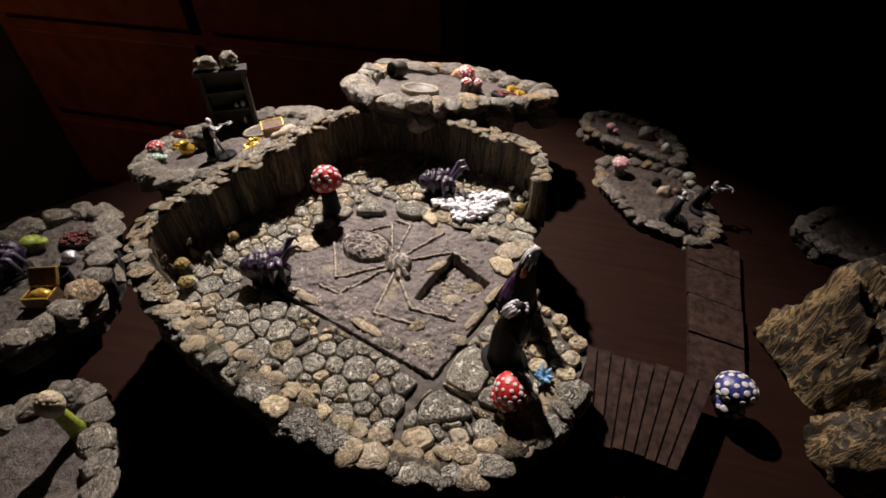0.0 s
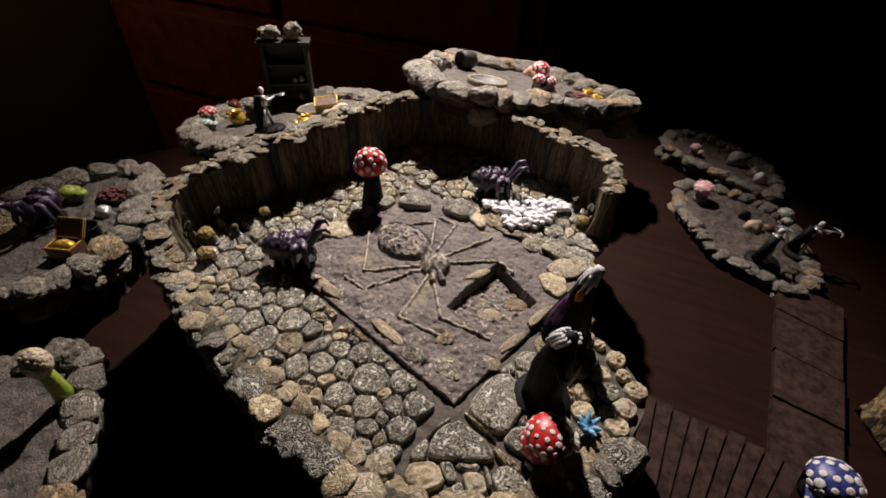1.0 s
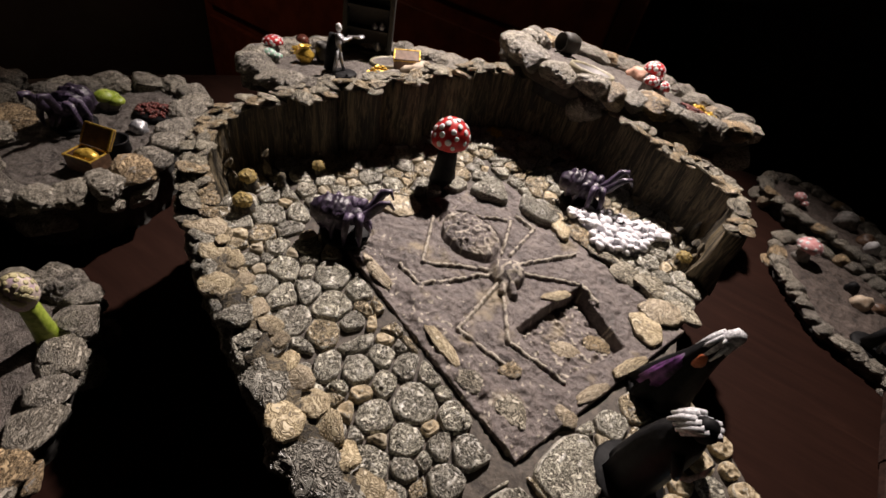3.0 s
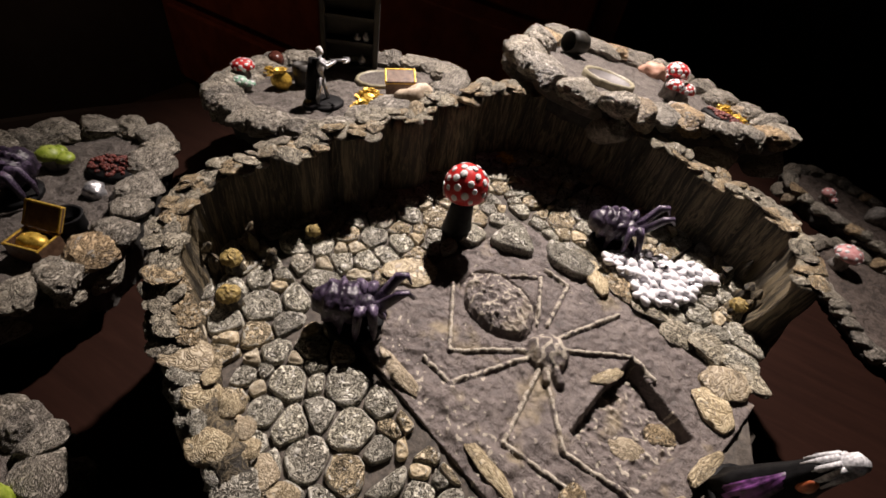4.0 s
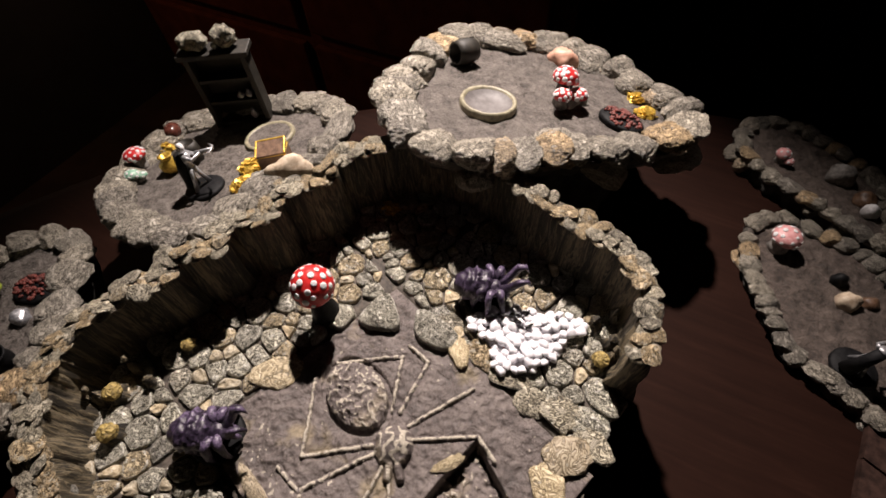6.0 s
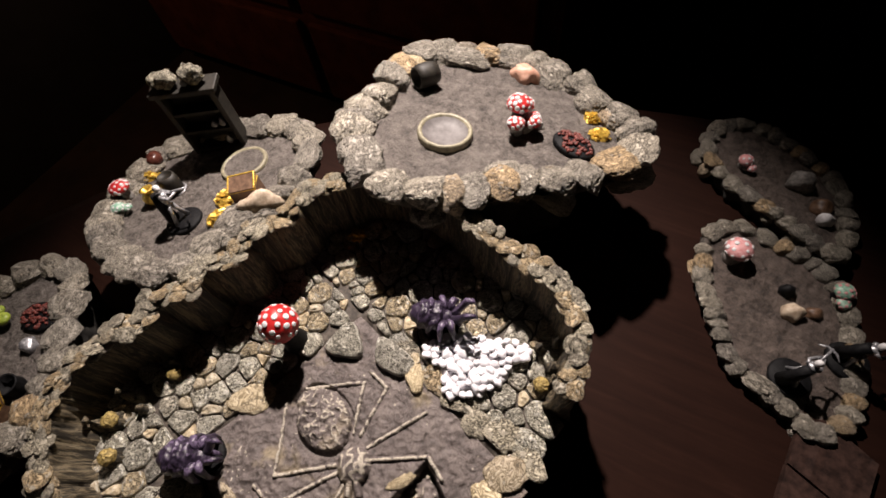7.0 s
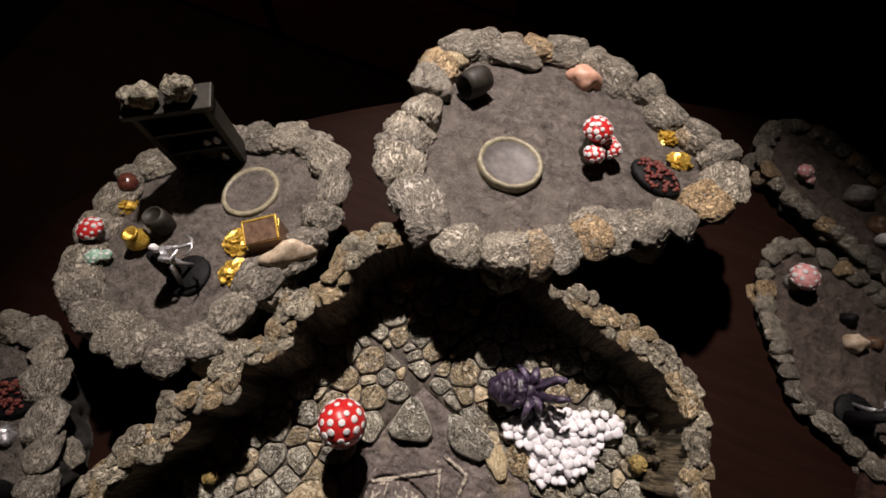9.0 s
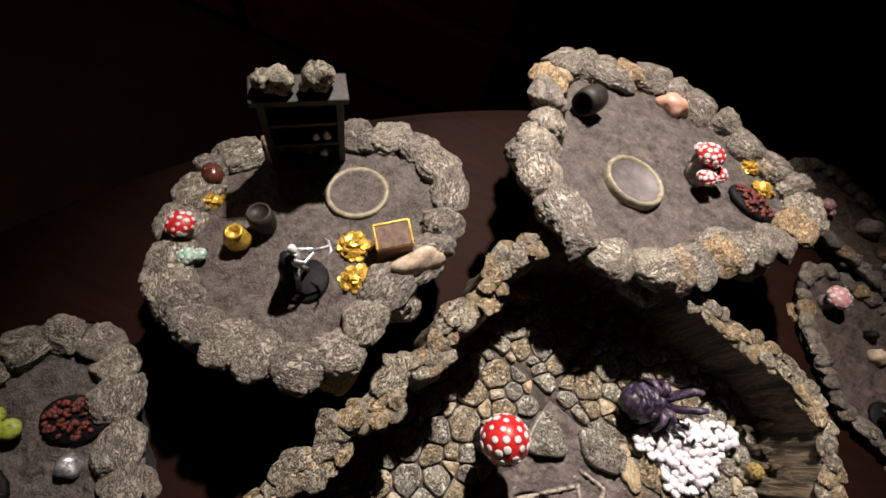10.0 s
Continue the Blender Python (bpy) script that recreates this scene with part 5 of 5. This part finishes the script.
def ember_pile(label, at, turn, rx=0.0175, ry=0.012):
    pile = thing("ember_pile", label, "embers", at, turn, "ember piles")
    bm = bmesh.new()
    add_lathe(bm, [(1.0, 0), (1.0, 0.0028), (0.93, 0.0042)], 36)
    bmesh.ops.scale(bm, verts=bm.verts, vec=(rx, ry, 1))
    part("base", bm, BLACK, pile, "black oval base")
    bm = bmesh.new()
    rng = random.Random(int(at[0] * 1e4))
    for _ in range(70):
        a, q = rng.uniform(0, 6.28), math.sqrt(rng.random()) * 0.86
        add_ball(bm, (rx * q * math.cos(a), ry * q * math.sin(a), 0.0042 + 0.0016 * (1 - q)), (rng.uniform(0.0012, 0.0024), rng.uniform(0.001, 0.0018), 0.0013), 7, 5, Matrix.Rotation(rng.uniform(0, 3), 4, "Z"))
    roughen(bm, 0.0015, 0.0003)
    part("ember_bed", bm, EMBER, pile, "dark red lumps")
    return pile


ember_pile("oval pile of dark red embers on a black base", (0.040, 0.237, Z2), -25)
ember_pile("oval pile of dark red embers on a black base", (-0.301, -0.054, ZL), 15, 0.017, 0.0125)
ember_pile("oval pile of dark red embers on a black base", (-0.41, -0.135, ZFAR), 30, 0.017, 0.0125)


def lump(name, label, category, at, size, mat, turn=0.0, seed=1.0, group=""):
    bm = bmesh.new()
    bmesh.ops.create_icosphere(bm, subdivisions=3, radius=1)
    for v in bm.verts:
        q = v.co.copy()
        r = 1 + 0.3 * noise.noise(q * 1.2 + Vector((seed, 0, 0))) + 0.12 * noise.noise(q * 3.1 + Vector((seed, 4, 0)))
        v.co = Vector((q.x * r * size[0], q.y * r * size[1], max(q.z * r, -0.35) * size[2]))
    low = min(v.co.z for v in bm.verts)
    bmesh.ops.translate(bm, verts=bm.verts, vec=(0, 0, -low - 0.0006))
    return single(name, bm, mat, label, category, at, turn, group)


lump("pale_boulder", "pale pinkish boulder wedged by the rim rocks", "boulder", (-0.153, 0.092, Z1), (0.017, 0.007, 0.0135), BONE, 48, 3)
lump("peach_boulder", "peach coloured humped stone by the rim", "boulder", (-0.025, 0.305, Z2), (0.0125, 0.009, 0.009), PEACH, -15, 5)
lump("grey_stone", "small grey stone beside the red mushrooms", "stone", (0.007, 0.248, Z2), (0.007, 0.005, 0.004), STEM, 0, 7)
lump("grey_stone", "small pale grey stone on the earth", "stone", (-0.289, -0.074, ZL), (0.007, 0.006, 0.006), SILVER, 0, 9)
lump("pale_block", "pale stone block on the low island", "stone", (0.238, 0.208, ZA), (0.008, 0.007, 0.008), BONE, 20, 11)
lump("dark_stone", "dark round stone on the low island", "stone", (0.232, 0.225, ZA), (0.006, 0.005, 0.007), BLACK, 20, 13)
lump("brown_stone", "brown stone beside the pale block", "stone", (0.252, 0.214, ZA), (0.006, 0.005, 0.005), BROWN, 20, 15)
lump("grey_boulder", "grey boulder on the brown island", "boulder", (0.232, 0.345, ZB), (0.011, 0.009, 0.012), STEM, 20, 17)
lump("brown_boulder", "brown boulder on the brown island", "boulder", (0.252, 0.325, ZB), (0.008, 0.008, 0.007), BROWN, 20, 19)
lump("white_stone", "small cream white stone at the island's end", "stone", (0.256, 0.312, ZB), (0.0065, 0.005, 0.009), WHITE, 20, 21)


# ---- growths in the two wall corners ----
OCHRE = paint("ochre_bud_paint", (0.1, 0.07, 0.02), (0.42, 0.31, 0.1), size=1.6, rough=0.7, bump=0.001)


def growth(label, at, turn, buds):
    """Bent ribs that grow up the wall's foot; the thick ones end in a bristly ochre bud."""
    g = thing("coral_growth", label, "coral growth", at, turn, "coral growths by the wall")
    for k, (x, y, h, r) in enumerate(buds):
        bud = r > 0.004
        bm = bmesh.new()
        if bud:
            add_tube(bm, [(x, y, -0.002), (x, y, h * 0.5), (x, y, h * 0.9)], [r * 1.25, r * 1.05, r * 0.8], 12)
        else:
            add_tube(bm, [(x * 0.7, y, -0.002), (x * 1.05, y, h * 0.4), (x * 1.1 - 0.001, y * 1.02, h * 0.75), (x * 0.9, y * 1.05, h)], [r * 1.1, r, r * 0.8, r * 0.3], 10)
        for v in bm.verts:
            v.co += Vector((v.co.x - x, v.co.y - y, 0)) * 0.25 * math.sin(math.atan2(v.co.y - y, v.co.x - x) * 5)
        roughen(bm, 0.0025, 0.0006, k)
        rib = part("rib", bm, WALLROCK, g)
        if bud:
            bm = bmesh.new()
            add_ball(bm, (x, y, h), (r * 0.95, r * 0.95, r * 0.75), 16, 11)
            for v in bm.verts:
                v.co += (v.co - Vector((x, y, h))) * RNG.uniform(-0.08, 0.16)
            part("bud", bm, OCHRE, rib, "bristly ochre bud", smooth=False)
    return g


growth("ribbed growth with two ochre buds in the wall corner", (-0.146, -0.083, ZF), 0, [(-0.006, 0.01, 0.008, 0.0052), (0.010, -0.006, 0.008, 0.0052), (-0.012, 0.004, 0.02, 0.003), (-0.009, 0.026, 0.018, 0.0026), (-0.014, -0.01, 0.022, 0.0028), (0.006, 0.024, 0.01, 0.003), (-0.012, -0.022, 0.02, 0.0026)])
growth("ribbed growth with an ochre bud by the end wall", (0.08, 0.078, ZF), 0, [(0.003, -0.009, 0.006, 0.0048), (0.006, 0.004, 0.014, 0.0035), (-0.006, 0.012, 0.012, 0.003), (0.002, 0.018, 0.018, 0.0028), (0.009, -0.004, 0.018, 0.0026)])
growth("small ribbed bud at the wall's foot", (-0.136, -0.032, ZF), 0, [(0, 0, 0.006, 0.0042), (-0.006, 0.006, 0.011, 0.003)])


# ---- plank walkways and the rock wall at the table's right ----
def walkway(label, corners, z, planks, across=True):
    w = thing("plank_walkway", label, "walkway", group="plank walkways")
    a, b, c, d = (Vector((x * MM, y * MM)) for x, y in corners)
    for k in range(planks):
        u0, u1 = (k + 0.003) / planks, (k + 0.997) / planks
        j = [RNG.uniform(-0.02, 0.02) for _ in range(2)]
        p = [a.lerp(b, u0).lerp(d.lerp(c, u0), j[0]), a.lerp(b, u1).lerp(d.lerp(c, u1), j[0]), a.lerp(b, u1).lerp(d.lerp(c, u1), 1 + j[1]), a.lerp(b, u0).lerp(d.lerp(c, u0), 1 + j[1])]
        bm = bmesh.new()
        n = 10
        dz = RNG.uniform(-0.0007, 0.0007)
        rows = []
        for i in range(n + 1):
            s = i / n
            l, r = p[0].lerp(p[3], s), p[1].lerp(p[2], s)
            h = z + dz + 0.0006 * noise.noise(Vector((k * 3.3, s * 5, 0)))
            mid_ = l.lerp(r, 0.5)
            rows.append([bm.verts.new((*l, h - 0.005)), bm.verts.new((*(l + (r - l).normalized() * 0.0007), h)), bm.verts.new((*l.lerp(r, 0.35), h + 0.0003 * noise.noise(Vector((k, s * 9, 4))))), bm.verts.new((*l.lerp(r, 0.65), h - 0.0004 * noise.noise(Vector((k, s * 7, 9))))), bm.verts.new((*(r + (l - r).normalized() * 0.0007), h)), bm.verts.new((*r, h - 0.005))])
        for q, r in zip(rows, rows[1:]):
            for i in range(5):
                bm.faces.new((q[i], q[i + 1], r[i + 1], r[i]))
            bm.faces.new((q[5], q[0], r[0], r[5]))
        bm.faces.new(rows[0])
        bm.faces.new(rows[-1][::-1])
        bmesh.ops.recalc_face_normals(bm, faces=bm.faces)
        part("plank", bm, PLANK, w, smooth=False)
    return w


walkway("dark brown plank walkway from the cave room's edge", [(150, -34), (240, -42), (208, -113), (150, -108)], 0.002, 9)
walkway("dark brown plank walkway lying on the table", [(250, 153), (229, -32), (266, -36), (294, 133)], ZT + 0.008, 4)

for n, (x, y, sx, sy, sz, lab) in enumerate(((0.318, -0.005, 0.03, 0.085, 0.17, "tall jagged rock wall piece in black and tan"), (0.34, -0.09, 0.04, 0.09, 0.15, "tall jagged rock wall piece in black and ochre"))):
    bm = bmesh.new()
    bmesh.ops.create_icosphere(bm, subdivisions=5, radius=0.5)
    for v in bm.verts:
        d = v.co.normalized()
        q = d * 1.6 + Vector((n * 9.0, 2, 5))
        r = 0.5 * (1 + 0.35 * noise.noise(q) + 0.3 * (0.4 - abs(noise.noise(q * 2.2))) + 0.16 * (0.4 - abs(noise.noise(q * 5))) + 0.06 * noise.noise(q * 12))
        v.co = Vector((d.x * r * sx, d.y * r * sy, max(d.z * r, -0.02) * sz))
    low = min(v.co.z for v in bm.verts)
    bmesh.ops.translate(bm, verts=bm.verts, vec=(0, 0, -low))
    single("rock_wall_piece", bm, WALLTAN, lab, "terrain model", (x, y, ZT), 25 + 20 * n, "rock wall pieces")

# ---- stones that overlap the spider tile's edge and lie in its pit: x, y, length, width, height, turn, tan ----
EDGE_STONES = (
    (-66, 24, 15, 11, 5, 30, 0), (-4, 54, 17, 12, 6, 0, 0),
    (8, 40, 22, 11, 8, -40, 1), (24, 43, 20, 13, 5, -15, 0), (42, 38, 22, 13, 5, 10, 0), (58, 31, 17, 14, 5, 0, 0),
    (-80, -20, 26, 19, 5, 60, 1), (73, 32, 18, 15, 6, 30, 0), (84, 14, 24, 18, 8, 60, 1), (80, -4, 20, 16, 7, -30, 1),
    (94, 24, 19, 15, 6, 0, 0), (64, -82, 10, 8, 4, 0, 1), (44, -96, 15, 11, 4, -16, 0), (22, -95, 14, 9, 3, -16, 0),
    (-52, -73, 24, 7, 4, -16, 1), (2, -88, 24, 7, 4, -16, 1), (34, -78, 10, 7, 3, 30, 0), (70, -62, 19, 6, 5, 68, 1),
    (80, -36, 22, 6, 5, 68, 1), (-84, -62, 15, 10, 5, 20, 0), (31, -18, 16, 6, 3, 55, 1), (50, -44, 14, 10, 3, 10, 1), (62, -28, 13, 9, 3, 30, 0),
)
for x, y, sx, sy, sz, turn, tan in EDGE_STONES:
    ob = new("edge_stone", RNG.choice(TAN_ROCKS if tan else CAP_ROCKS))
    ob.parent = room
    z = ZF + relief(Vector((x * MM, y * MM)))[0] * 0.9
    ob.matrix_local = pose(x * MM, y * MM, z + 0.0006, RNG.uniform(-5, 5), RNG.uniform(-5, 5), turn) @ Matrix.Diagonal((sx * MM * 1.08, sy * MM * 1.08, sz * MM * 1.2, 1))

for corners, height in ((((-58, 24), (-25, 33), (-51, 58)), 0.0055), (((-30, 55), (-19, 33), (4, 34), (6, 49)), 0.005), (((-78, 20), (-60, 17), (-58, 32), (-72, 35)), 0.004)):
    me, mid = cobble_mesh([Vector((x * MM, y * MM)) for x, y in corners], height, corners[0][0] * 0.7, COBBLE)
    ob = part("edge_stone", me, None, room)
    ob.location = (mid.x, mid.y, ZF)

# ---- dresser in the dark behind the table ----
dresser = thing("dresser", "dark reddish brown wooden dresser behind the table, barely lit", "dresser", (-0.9, 1.1, -0.74), 0)
bm = bmesh.new()
add_box(bm, (1.5, 0.45, 0.95), (0, 0, 0.5), bevel=0.006)
part("carcass", bm, DRESSERWOOD, dresser, smooth=False)
bm = bmesh.new()
add_box(bm, (1.58, 0.5, 0.04), (0, -0.01, 0.996), bevel=0.01)
part("top_board", bm, DRESSERWOOD, dresser, smooth=False)
for row in range(3):
    for col in (-1, 1):
        bm = bmesh.new()
        add_box(bm, (0.68, 0.02, 0.26), (col * 0.36, -0.236, 0.17 + 0.3 * row), bevel=0.006)
        part("drawer", bm, DRESSERWOOD, dresser, smooth=False)

lay_cobbles(room)
for n, (line, tan) in enumerate(FLAGSTONES):
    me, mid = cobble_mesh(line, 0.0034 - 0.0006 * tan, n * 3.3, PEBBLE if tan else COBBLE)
    ob = part("flagstone", me, None, room)
    ob.location = (mid.x, mid.y, ZF - 0.001)
